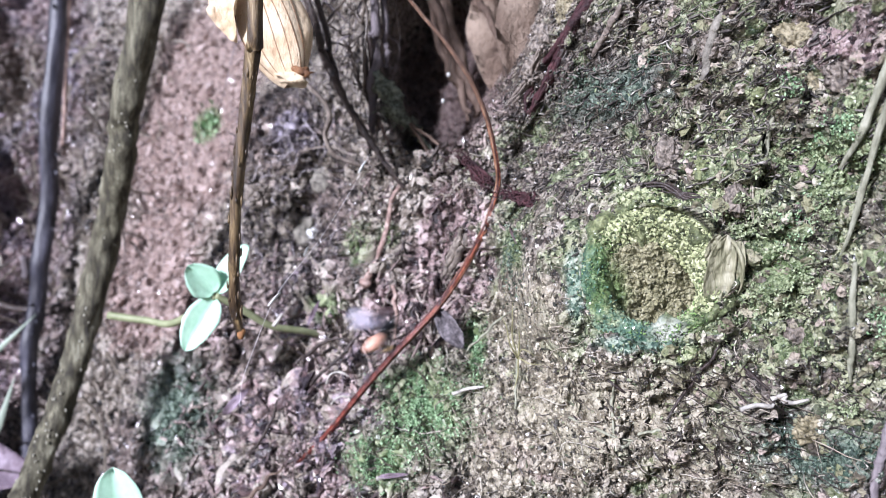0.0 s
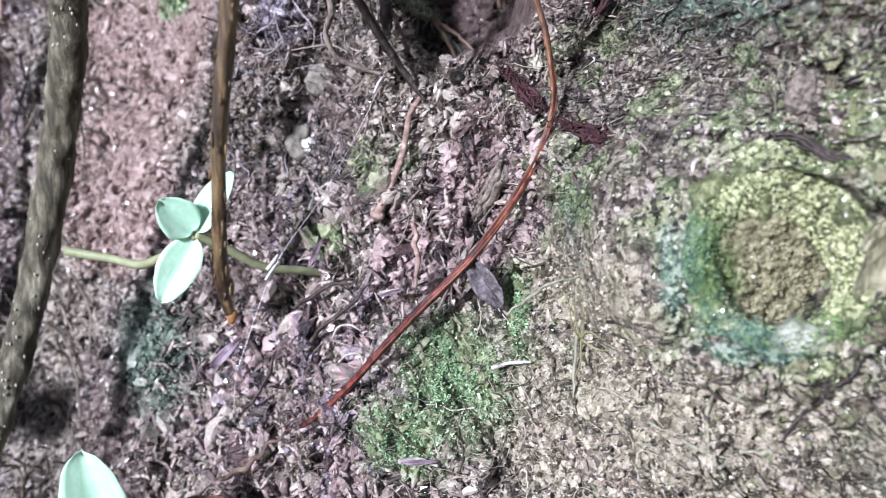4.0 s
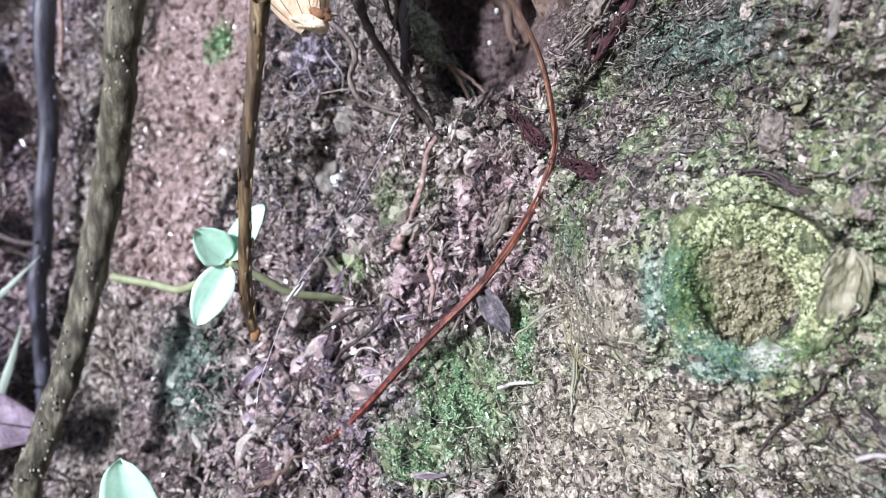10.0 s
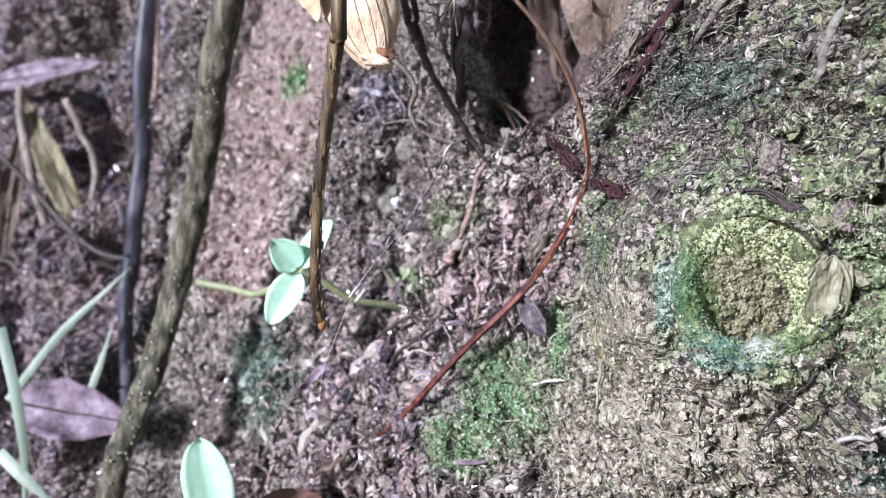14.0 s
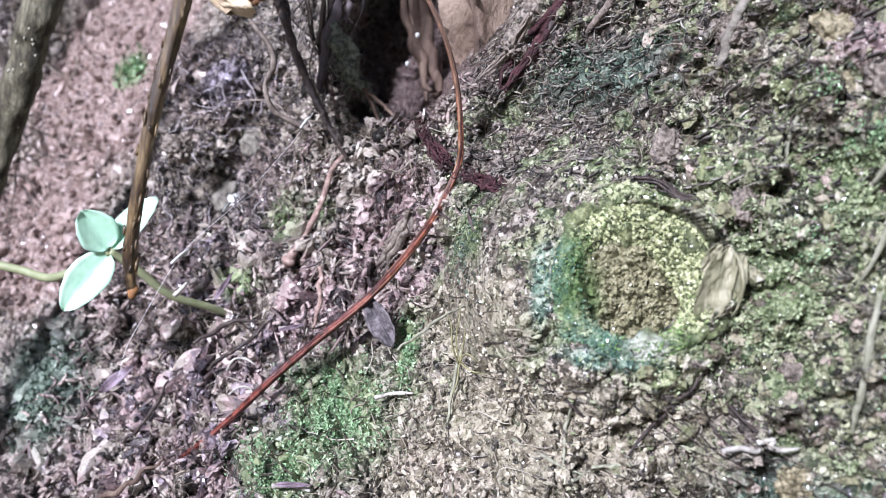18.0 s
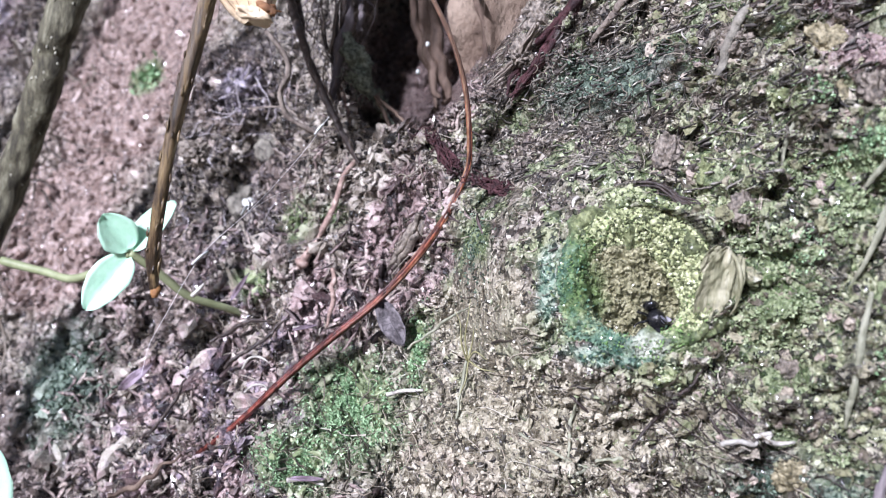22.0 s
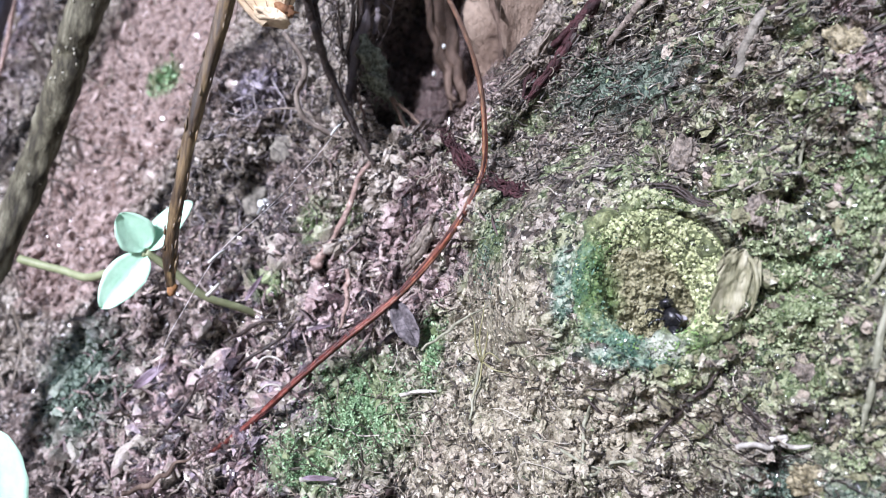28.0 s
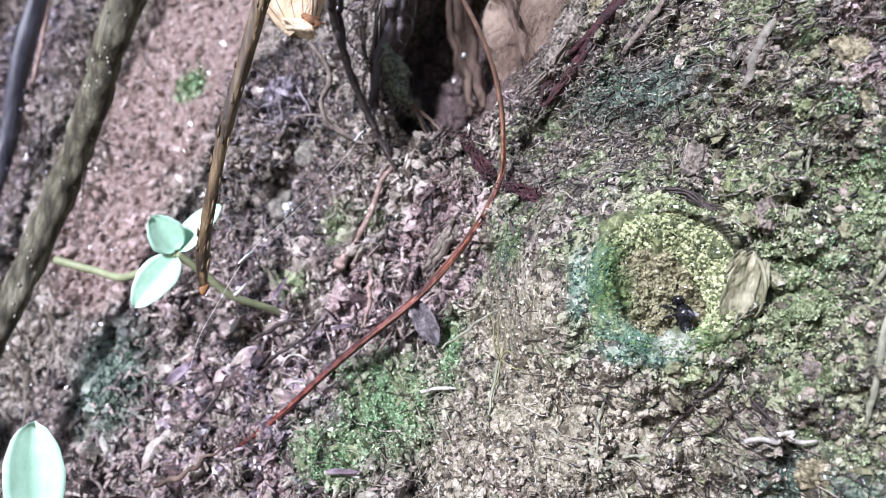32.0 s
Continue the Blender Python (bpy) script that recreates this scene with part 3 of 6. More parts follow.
def rod(name, points, radii, mat, n=40, sides=10, rough=.12, ridges=0, ridge=.0, seed=0, wob=0.0, twist=0.0):
    """A tapered, uneven stem through the points."""
    c = glide(points, n)
    if wob:
        k = np.arange(n)
        c = c + wob * (np.stack([vnoise2(k * (9. / n) + 9 + seed, k * 0. + q, seed + q) for q in (1, 2, 3)], -1) - .5)
    r = np.interp(np.linspace(0, 1, n), np.linspace(0, 1, len(radii)), radii)
    _, u, v = frames_along(c)
    a = np.linspace(0, 2 * np.pi, sides, endpoint=False)
    A, K = np.meshgrid(a, np.arange(n))
    A = A + twist * K / n
    rr = r[:, None] * (1 + rough * 2 * (vnoise(np.cos(A) * 1.4 + 5, np.sin(A) * 1.4 + 5, K * .22, seed) - .5) + rough * .7 * (vnoise(np.cos(A) * 4 + 5, np.sin(A) * 4 + 5, K * .9, seed + 8) - .5))
    if ridges:
        rr = rr * (1 + ridge * np.cos(A * ridges))
    V = c[:, None] + rr[..., None] * (np.cos(A)[..., None] * u[:, None] + np.sin(A)[..., None] * v[:, None])
    V = np.vstack([V.reshape(-1, 3), c[:1], c[-1:]])
    last = (n - 1) * sides
    j = np.arange(sides)
    caps = np.vstack([np.stack([(j + 1) % sides, j, j * 0 + n * sides], -1), np.stack([last + j, last + (j + 1) % sides, j * 0 + n * sides + 1], -1)])
    return mesh_of(name, V, [grid_faces(n, sides, True), caps], mat)


def blade(name, base, tip, width, mat, face=(0, -1, 0), cup=.25, bend=.15, sharp=.75, thick=.0003, nu=22, nv=9, ruffle=0.0, seed=0, fold=0.0, blunt=.72):
    """A leaf from base to tip, with a midrib, a cupped blade and some thickness."""
    base, tip, face = (np.asarray(q, float) for q in (base, tip, face))
    along = tip - base
    length = np.linalg.norm(along)
    along /= length
    side = np.cross(along, face)
    side /= np.linalg.norm(side)
    up = np.cross(side, along)
    sgrid, w = np.meshgrid(np.linspace(0, 1, nu), np.linspace(-1, 1, nv), indexing="ij")
    half = width / 2 * np.sin(np.pi * np.clip(sgrid, .004, .996) ** sharp) ** blunt
    h = cup * width * (w * w) * np.sin(np.pi * sgrid) + bend * length * (sgrid * (1 - sgrid)) - .03 * width * np.exp(-(w / .12) ** 2)
    h = h + fold * width * np.abs(w) + ruffle * width * (vnoise2(sgrid * 6 + seed, w * 2 + seed, seed) - .5) + ruffle * .4 * width * (vnoise2(sgrid * 17, w * 5, seed + 4) - .5)
    edge = 1 + .10 * (vnoise2(sgrid * 9 + seed, np.sign(w) * 3, seed) - .5)
    P0 = base + sgrid[..., None] * along * length + (w * half * edge)[..., None] * side + h[..., None] * up
    low = P0 - thick * (1 - .6 * np.abs(w))[..., None] * up
    f = grid_faces(nu, nv)
    k = nu * nv
    rim = np.concatenate([np.arange(nv), np.arange(1, nu) * nv + nv - 1, (nu - 1) * nv + np.arange(nv - 2, -1, -1), np.arange(nu - 2, 0, -1) * nv])
    nxt = np.roll(rim, -1)
    return mesh_of(name, np.vstack([P0.reshape(-1, 3), low.reshape(-1, 3)]), np.vstack([f, f[:, ::-1] + k, np.stack([rim, rim + k, nxt + k, nxt], -1)]), mat)


def ball(sub=1):
    bm = bmesh.new()
    bmesh.ops.create_icosphere(bm, subdivisions=sub, radius=1)
    bm.verts.index_update()
    v = np.array([q.co[:] for q in bm.verts])
    f = np.array([[q.index for q in face.verts] for face in bm.faces])
    bm.free()
    return v, f


def lump(name, place, size, mat, sub=3, rough=.35, freq=1.6, seed=0, turn=(0, 0, 0)):
    """An uneven rounded lump, such as a stone, a clod or a seed."""
    v, f = ball(sub)
    k = 1 + rough * 2 * (vnoise(v[:, 0] * freq + 7, v[:, 1] * freq + 7, v[:, 2] * freq + seed, seed) - .5) + rough * .8 * (vnoise(v[:, 0] * freq * 3 + 7, v[:, 1] * freq * 3 + 7, v[:, 2] * freq * 3, seed + 1) - .5)
    v = v * k[:, None] * np.asarray(size)
    v = v @ np.array(Euler([radians(a) for a in turn]).to_matrix()).T + np.asarray(place)
    return mesh_of(name, v, f, mat)


def turns(n):
    q = rng.normal(size=(n, 4))
    q /= np.linalg.norm(q, axis=1)[:, None]
    a, b, c, d = q.T
    return np.stack([np.stack([1 - 2 * (c * c + d * d), 2 * (b * c - a * d), 2 * (b * d + a * c)], -1),
                     np.stack([2 * (b * c + a * d), 1 - 2 * (b * b + d * d), 2 * (c * d - a * b)], -1),
                     np.stack([2 * (b * d - a * c), 2 * (c * d + a * b), 1 - 2 * (b * b + c * c)], -1)], 1)


def strew(name, places, sizes, mat, sub=1, smooth_shade=False):
    """Many crumbs in one mesh."""
    v, f = ball(sub)
    n = len(places)
    shapes = v[None] * (1 + (.75 if sub == 1 else .95) * (rng.random((n, len(v), 1)) - .5))
    V = np.einsum("nij,nkj->nki", turns(n), shapes * sizes[:, None, :]) + places[:, None]
    F = f[None] + (np.arange(n) * len(v))[:, None, None]
    return mesh_of(name, V, F.reshape(-1, 3), mat, smooth_shade)


def threads(name, x, z, heading, length, radius, lift, mat, steps=7, wander=.5, arch=.0006, flat=1.0):
    """Many fine fibres that follow the bank."""
    n = len(x)
    X, Z, a = [x], [z], heading
    for k in range(steps - 1):
        a = a + wander * rng.normal(size=n)
        X.append(X[-1] + np.cos(a) * length / steps)
        Z.append(Z[-1] + np.sin(a) * length / steps)
    X, Z = np.stack(X, 1), np.stack(Z, 1)
    Y = bank_depth(X, Z)
    Y = np.minimum(Y, (np.roll(Y, 1, 1) + np.roll(Y, -1, 1)) / 2 + .0004)
    Y[:, 1:-1] = .5 * Y[:, 1:-1] + .25 * (Y[:, :-2] + Y[:, 2:])
    Y = Y - lift[:, None] - arch * np.sin(np.linspace(0, np.pi, steps))[None] * rng.random((n, 1))
    c = np.stack([X, Y, Z], -1)
    t = np.gradient(c, axis=1)
    t /= np.linalg.norm(t, axis=2)[..., None] + 1e-12
    u = np.cross(t, np.array([.2, -1, .1]))
    u /= np.linalg.norm(u, axis=2)[..., None] + 1e-12
    w = np.cross(t, u)
    taper = np.linspace(1, .45, steps) if flat == 1.0 else np.sin(np.linspace(.25, 2.95, steps)) ** .7
    rings = [c + (radius[:, None] * taper)[..., None] * (np.cos(b) * u + flat * np.sin(b) * w) for b in (0, 2.094, 4.189)]
    V = np.stack(rings, 2)
    F = grid_faces(steps, 3, True)[None] + (np.arange(n) * steps * 3)[:, None, None]
    return mesh_of(name, V, F.reshape(-1, 4), mat)


def tufts(name, x, z, size, mat, lift=.0003, at=None):
    """Many tiny moss leaves, each a bent pointed blade."""
    n = len(x)
    c = bank_point(x, z, lift) if at is None else at
    d = np.stack([rng.normal(size=n) * .8, -np.abs(rng.normal(size=n)) - .25, rng.normal(size=n) * .8 + .35], -1)
    d /= np.linalg.norm(d, axis=1)[:, None]
    s1 = np.cross(d, rng.normal(size=(n, 3)))
    s1 /= np.linalg.norm(s1, axis=1)[:, None]
    up = np.cross(s1, d)
    L = (size * (.5 + rng.random(n)))[:, None]
    w = L * .24
    V = np.stack([c - w * s1 * .5, c + w * s1 * .5, c + L * .55 * d - w * s1 + L * .1 * up, c + L * .55 * d + w * s1 + L * .1 * up, c + L * d + L * .3 * up], 1)
    k = (np.arange(n) * 5)[:, None]
    return mesh_of(name, V, [(np.array([[0, 1, 3, 2]]) + k), (np.array([[2, 3, 4]]) + k)], mat)


# ---- the setting ----
nx, nz = 1040, 700
edge_x = np.cumsum(np.interp(np.linspace(0, 1, nx), [0, .25, .6, 1], [2.6, 1.5, 1.0, .85]))
edge_x = -.27 + (edge_x - edge_x[0]) / (edge_x[-1] - edge_x[0]) * .375
edge_z = np.linspace(.15, .445, nz)
GX, GZ = np.meshgrid(edge_x, edge_z)
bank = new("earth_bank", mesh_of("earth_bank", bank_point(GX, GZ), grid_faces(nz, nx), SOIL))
tagged(bank, "damp crumbly earth bank with moss, algae and bare pink soil", "earth bank", kind="structure")

ax = np.concatenate([np.linspace(-3, -.4, 40), np.linspace(-.38, .2, 60), np.linspace(.22, 3, 40)])
az = np.concatenate([np.linspace(-.05, .12, 14), np.linspace(.13, .5, 36), np.linspace(.52, 1.3, 30)])
BX, BZ = np.meshgrid(ax, az)
BY = bank_base(np.clip(BX, -.4, .14), BZ) + .05 * (vnoise2(BX * 9, BZ * 9, 40) - .5) * smooth(.2, .5, np.abs(BX + .08) + np.abs(BZ - .3)) + .016
inside = (BX > -.26) & (BX < .10) & (BZ > .155) & (BZ < .44)
BY = np.where(inside, BY + .13, BY) + .5 * np.maximum(0, BZ - .6) - .5 * np.maximum(0, .12 - BZ)
hill = new("hillside", mesh_of("hillside", np.stack([BX, BY, BZ], -1), grid_faces(len(az), len(ax)), SOIL))
tagged(hill, "shaded earth hillside round the mossy bank", "hillside", kind="structure")
gx = np.concatenate([-np.geomspace(.5, 60, 30)[::-1], np.linspace(-.4, .4, 9), np.geomspace(.5, 60, 30)])
HX, HY = np.meshgrid(gx, gx)
ground = new("ground", mesh_of("ground", np.stack([HX, HY, .03 * (vnoise2(HX * 3, HY * 3, 50) - .5)], -1), grid_faces(len(gx), len(gx)),
             plain("forest_floor", [(.3, (.04, .03, .022)), (.6, (.12, .09, .06)), (.85, (.22, .17, .11))], 30, .9, .2, .8, .01)))
tagged(ground, "brown forest floor in front of the earth bank", "ground", kind="structure")
top = new("hilltop", mesh_of("hilltop", np.stack([HX, HY + 60.0 + .62, 1.28 + .05 * (vnoise2(HX * 2, HY * 2, 51) - .5)], -1), grid_faces(len(gx), len(gx)), ground.data.materials[0]))
tagged(top, "forest floor above the earth bank", "ground", kind="structure")

# ---- loose earth, fibres and moss ----
def spread(n, x0, x1, z0, z1):
    return x0 + (x1 - x0) * rng.random(n), z0 + (z1 - z0) * rng.random(n)


def away(x, z):
    """Keeps the nest's mouth and the deep hollow free."""
    q = ((x - .004 - .25 * (z - .35)) / .0200) ** 2 + ((z - .362) / .033) ** 2
    return (rim_radius(x, z)[0] > .0120) & (q > .72) & (((x - .0012 - .2 * (z - .337)) / .0120) ** 2 + ((z - .337) / .0115) ** 2 > 1.1)


def off_moss(x, z):
    """Keeps the green moss cushions free."""
    return (((x + .003) / .015) ** 2 + ((z - .268) / .012) ** 2 > 1) & (((x + .013) / .011) ** 2 + ((z - .256) / .008) ** 2 > 1)


def scatter_crumbs(name, n, box, lo, hi, mat, label, flat=.6, sub=1, lift=.0, long=1.1):
    x, z = spread(n, *box)
    ok = away(x, z)
    if sub > 1:
        ok &= off_moss(x, z)
    x, z = x[ok], z[ok]
    sz = lo * (hi / lo) ** (rng.random(len(x)) ** 1.6)
    sizes = np.stack([sz * (1 + long * rng.random(len(x)) ** 2), sz * (flat * .6 + .4 * rng.random(len(x))), sz * (.35 + .5 * rng.random(len(x)))], -1)
    ob = new(name, strew(name, bank_point(x, z, lift), sizes, mat, sub))
    return tagged(ob, label, "soil", kind="stuff")


scatter_crumbs("soil_crumbs", 42000, (.004, .085, .235, .375), .00016, .00060, CRUMB, "grey-brown soil crumbs stuck to the mossy bank", .9, 1, .0, .45)
scatter_crumbs("soil_crumbs", 9000, (-.065, .010, .215, .345), .0003, .0014, CRUMB, "brown and mauve soil crumbs in the gully of the bank")
scatter_crumbs("soil_clods", 1500, (-.085, -.004, .205, .300), .0009, .0030, CRUMB, "mauve and tan earth clods in the gully", .8, 2, -.0006, .7)
scatter_crumbs("soil_crumbs", 7000, (-.24, -.05, .18, .40), .0005, .0022, CRUMB, "pink earth grains and dark litter crumbs")


scatter_crumbs("earth_pebbles", 700, (-.125, -.062, .235, .335), .0007, .0024, CRUMB, "rounded pink earth pebbles on the bare bank", .9, 2, -.0002, .4)
scatter_crumbs("soil_clods", 1300, (-.055, .014, .285, .345), .0006, .0020, CRUMB, "tan and mauve earth clods under the hollow", .8, 2, -.0002, .7)

s = Shade("bank_clump", .5, .45)
n1 = s.noise(900, 6, .75)
col = s.ramp(s.island(), [(0, (.05, .042, .032)), (.25, (.17, .145, .10)), (.45, (.25, .25, .135)), (.65, (.36, .325, .235)), (.82, (.40, .32, .275)), (1, (.52, .49, .38))])
col = s.mix(s.range(n1, .50, .36), col, (.030, .027, .018))
col = s.mix(s.math("MULTIPLY", s.range(s.noise(300, 4), .50, .62), .6), col, (.17, .21, .095))
s.wet(.3, .2).bump(n1, 1.0, .0005).bump(s.cell(1400)["Distance"], .8, .0004)
CLUMP = s.out(col)
scatter_crumbs("soil_clods", 1500, (.038, .085, .252, .352), .0005, .0015, CLUMP, "olive and tan rounded clods on the mossy bank", .9, 2, -.0003, .4)
scatter_crumbs("soil_clods", 800, (.010, .050, .246, .284), .0004, .0011, CRUMB, "pale rounded earth grains below the nest", .9, 2, -.0001, .4)


def scatter_threads(name, n, box, length, radius, mat, label, wander=.45, lean=None, lift=.0006, keep=None, flat=1.0, steps=7):
    x, z = spread(n, *box)
    ok = away(x, z)
    if keep is not None:
        ok &= keep(x, z)
    x, z = x[ok], z[ok]
    k = len(x)
    head = rng.random(k) * 2 * np.pi if lean is None else lean + .6 * rng.normal(size=k)
    ob = new(name, threads(name, x, z, head, length * (.4 + rng.random(k)), radius * (.5 + rng.random(k)), lift * rng.random(k), mat, wander=wander, flat=flat, steps=steps))
    return tagged(ob, label, "roots" if flat == 1.0 else "litter", kind="stuff")


scatter_threads("root_fibres", 2400, (.006, .085, .24, .375), .0032, .00007, FIBRE, "dark fine root fibres matted over the mossy bank")
scatter_threads("root_fibres", 900, (.006, .085, .24, .375), .0028, .00010, PALE, "pale fine root fibres on the mossy bank", .6)
scatter_threads("root_fibres", 650, (-.06, .008, .23, .345), .010, .00015, FIBRE, "tangled dark rootlets in the gully", .5, lift=.0015)
scatter_threads("root_fibres", 260, (-.06, .008, .23, .345), .009, .00014, PALE, "pale curled rootlets in the gully", .5, lift=.0015)
VIOLETFIBRE = Shade("violet_fibre", .4, .5)
VIOLETFIBRE = VIOLETFIBRE.out(VIOLETFIBRE.ramp(VIOLETFIBRE.island(), [(0, (.02, .016, .018)), (.5, (.07, .058, .058)), (.8, (.19, .165, .17)), (1, (.40, .37, .38))]))
scatter_threads("root_mat", 380, (-.062, -.026, .295, .352), .012, .00016, VIOLETFIBRE, "dark rootlet mat hanging over the earth", .55, -1.4, .003)
scatter_threads("straw_needles", 150, (.004, .060, .245, .283), .0065, .00010, PALE, "pale straw needles strewn below the nest", .2, -.5, .0012)
scatter_threads("dark_needles", 120, (.038, .060, .266, .284), .0062, .00010, DARKTWIG, "dark rotten needles below the nest", .16, -.3, .0016)
scatter_threads("dark_needles", 420, (.014, .056, .318, .345), .0048, .00009, FIBRE, "dark rotten needles above the nest", .55, .6, .0014)
scatter_threads("litter_fibres", 700, (-.24, -.10, .19, .39), .022, .0004, FIBRE, "dark litter fibres beyond the bare earth", .35, -1.5, .004)

CHIPS = []
for nm, stops in (("grey_chip", [(0, (.012, .011, .010)), (.35, (.055, .048, .042)), (.65, (.15, .14, .115)), (.88, (.30, .28, .235)), (1, (.50, .475, .41))]),
                  ("green_chip", [(0, (.012, .016, .010)), (.4, (.07, .085, .045)), (.7, (.22, .25, .14)), (1, (.50, .52, .36))]),
                  ("mauve_chip", [(0, (.03, .020, .022)), (.25, (.13, .09, .090)), (.55, (.36, .275, .25)), (.85, (.54, .45, .39)), (1, (.66, .58, .50))])):
    q = Shade(nm, .55, .4)
    q.wet(.12, .3).bump(q.noise(1800, 3, .7), .5, .0003)
    CHIPS.append(q.out(q.mix(q.range(q.noise(1100, 4), .35, .7), q.ramp(q.island(), stops), (.06, .05, .045))))
scatter_threads("litter_chips", 1100, (.014, .066, .312, .356), .0022, .00026, CHIPS[0], "grey rotten leaf chips matted over the bank's top", .14, .55, .0010, None, .35, 5)
scatter_threads("litter_chips", 350, (.014, .080, .250, .312), .0014, .00024, CHIPS[1], "olive leaf chips stuck to the mossy bank", .14, None, .0006, None, .35, 5)
scatter_threads("litter_chips", 420, (.000, .070, .238, .283), .0022, .00018, CHIPS[0], "pale and dark leaf chips below the nest", .2, -.5, .0009, off_moss, .35, 5)
scatter_threads("litter_chips", 900, (-.075, .004, .215, .300), .0050, .00065, CHIPS[2], "mauve and tan rotten leaf chips heaped in the gully", .10, None, .0016, off_moss, .4, 5)
scatter_threads("litter_chips", 320, (-.030, .016, .296, .338), .0034, .00040, CHIPS[2], "tan and mauve leaf chips under the hollow", .12, None, .0010, None, .4, 5)


def moss_patch(n, cx, cz, rx, rz, size, mat, label, lift=.0003):
    a, r = rng.random(n) * 2 * np.pi, np.abs(rng.normal(size=n)) ** .8 * .62
    x, z = cx + rx * r * np.cos(a), cz + rz * r * np.sin(a)
    ok = away(x, z) & (vnoise2(x * 420, z * 420, 61) > .20 + .35 * rng.random(n))
    if ok.sum() < 20:
        return
    tagged(new("moss_cushion", tufts("moss_cushion", x[ok], z[ok], size, mat, lift)), label, "moss", kind="stuff")


moss_patch(10000, -.003, .268, .0105, .0088, .0006, MOSS[0], "bright green moss cushion under the red root")
moss_patch(4500, -.013, .256, .0085, .0065, .0006, MOSS[0], "green moss at the foot of the bank")
moss_patch(1600, .009, .281, .0022, .007, .0007, MOSS[0], "narrow strip of green moss beside the red root")
moss_patch(700, .0155, .300, .0025, .011, .0006, MOSS[2], "dark green moss strip beside the nest")
moss_patch(4500, .062, .316, .008, .006, .0006, MOSS[1], "pale green moss on the bank")
moss_patch(1700, .055, .298, .005, .008, .0006, MOSS[1], "green moss beside the nest entrance")
moss_patch(800, .030, .335, .006, .004, .0006, MOSS[2], "dark teal moss above the nest entrance")
moss_patch(1000, .061, .269, .010, .006, .0006, MOSS[2], "dark teal moss below the nest entrance")
moss_patch(2600, -.072, .256, .015, .017, .0011, MOSS[2], "dark teal moss in the shade of the gully")
moss_patch(260, -.079, .345, .005, .006, .0018, MOSS[0], "small green moss spot on pink earth")
moss_patch(7000, .050, .305, .036, .036, .0006, MOSS[1], "thin pale green moss film on the bank")

for (x, y, z), n, rx, rz, mt, lab in (((0.0601, 0.1334, 0.3192), 900, .0028, .0028, 0, "bright green moss tuft on the bank"), ((0.0549, 0.139, 0.3261), 600, .0022, .0026, 0, "green moss tuft on the bank"),
                                      ((0.0386, 0.1592, 0.3353), 350, .0030, .0022, 2, "dark green moss tuft above the nest entrance"), ((0.0562, 0.1354, 0.3059), 700, .0026, .0040, 0, "green moss tuft beside the nest entrance"),
                                      ((0.0603, 0.1325, 0.3072), 500, .0030, .0030, 1, "pale green moss tuft on the bank"), ((0.0632, 0.1379, 0.2771), 400, .0018, .0018, 1, "pale green moss tuft below the nest entrance"),
                                      ((0.0591, 0.1422, 0.2695), 500, .0030, .0018, 2, "dark teal moss at the bank's foot"), ((0.0659, 0.1312, 0.291), 600, .0020, .0050, 0, "green moss tuft on the bank"),
                                      ((0.0276, 0.1608, 0.2774), 200, .0020, .0010, 1, "thin green moss on the soil")):
    moss_patch(n, x, z, rx, rz, .0005, MOSS[mt], lab, .0005)

# ---- the nest entrance: a flared, algae-covered tube ----
nest = empty("nest_entrance", NEST)
tagged(nest, "flared mossy green nest entrance tube on the bank", "insect nest")


def nest_wall(name, profile, mat, amp, freq, seed, n=110, rows=64):
    """profile: how far in, how far out from the axis, how far the axis has bent down."""
    prof = glide(np.array(profile), rows)
    d = np.array(INWARD)
    u = np.cross(d, (0, 0, 1))
    u /= np.linalg.norm(u)
    v = np.cross(u, d)
    ang = np.linspace(0, 2 * np.pi, n, endpoint=False)
    A, K = np.meshgrid(ang, np.arange(rows))
    far, rad, low = prof[K, 0], prof[K, 1], prof[K, 2]
    lumps = (vnoise(np.cos(A) * freq + 9, np.sin(A) * freq + 9, rad * 330 + far * 200, seed) - .5) + .6 * (vnoise(np.cos(A) * freq * 2.6 + 9, np.sin(A) * freq * 2.6 + 9, rad * 800 + far * 500, seed + 1) - .5)
    lumps = lumps + .35 * (vnoise(np.cos(A) * freq * 6 + 9, np.sin(A) * freq * 6 + 9, rad * 2000 + far * 1500, seed + 2) - .5)
    oval = 1 + .05 * np.cos(2 * A + .6) + .04 * np.cos(3 * A)
    rad = rad * oval + amp * lumps
    far2 = far + amp * .9 * (vnoise(np.cos(A) * freq + 3, np.sin(A) * freq + 3, rad * 300, seed + 5) - .5) + amp * .5 * (vnoise(np.cos(A) * freq * 4 + 3, np.sin(A) * freq * 4 + 3, rad * 1200, seed + 6) - .5)
    V = far2[..., None] * d + rad[..., None] * (np.cos(A)[..., None] * u + np.sin(A)[..., None] * v) + low[..., None] * np.array(BEND)
    return mesh_of(name, V, grid_faces(rows, n, True), mat)


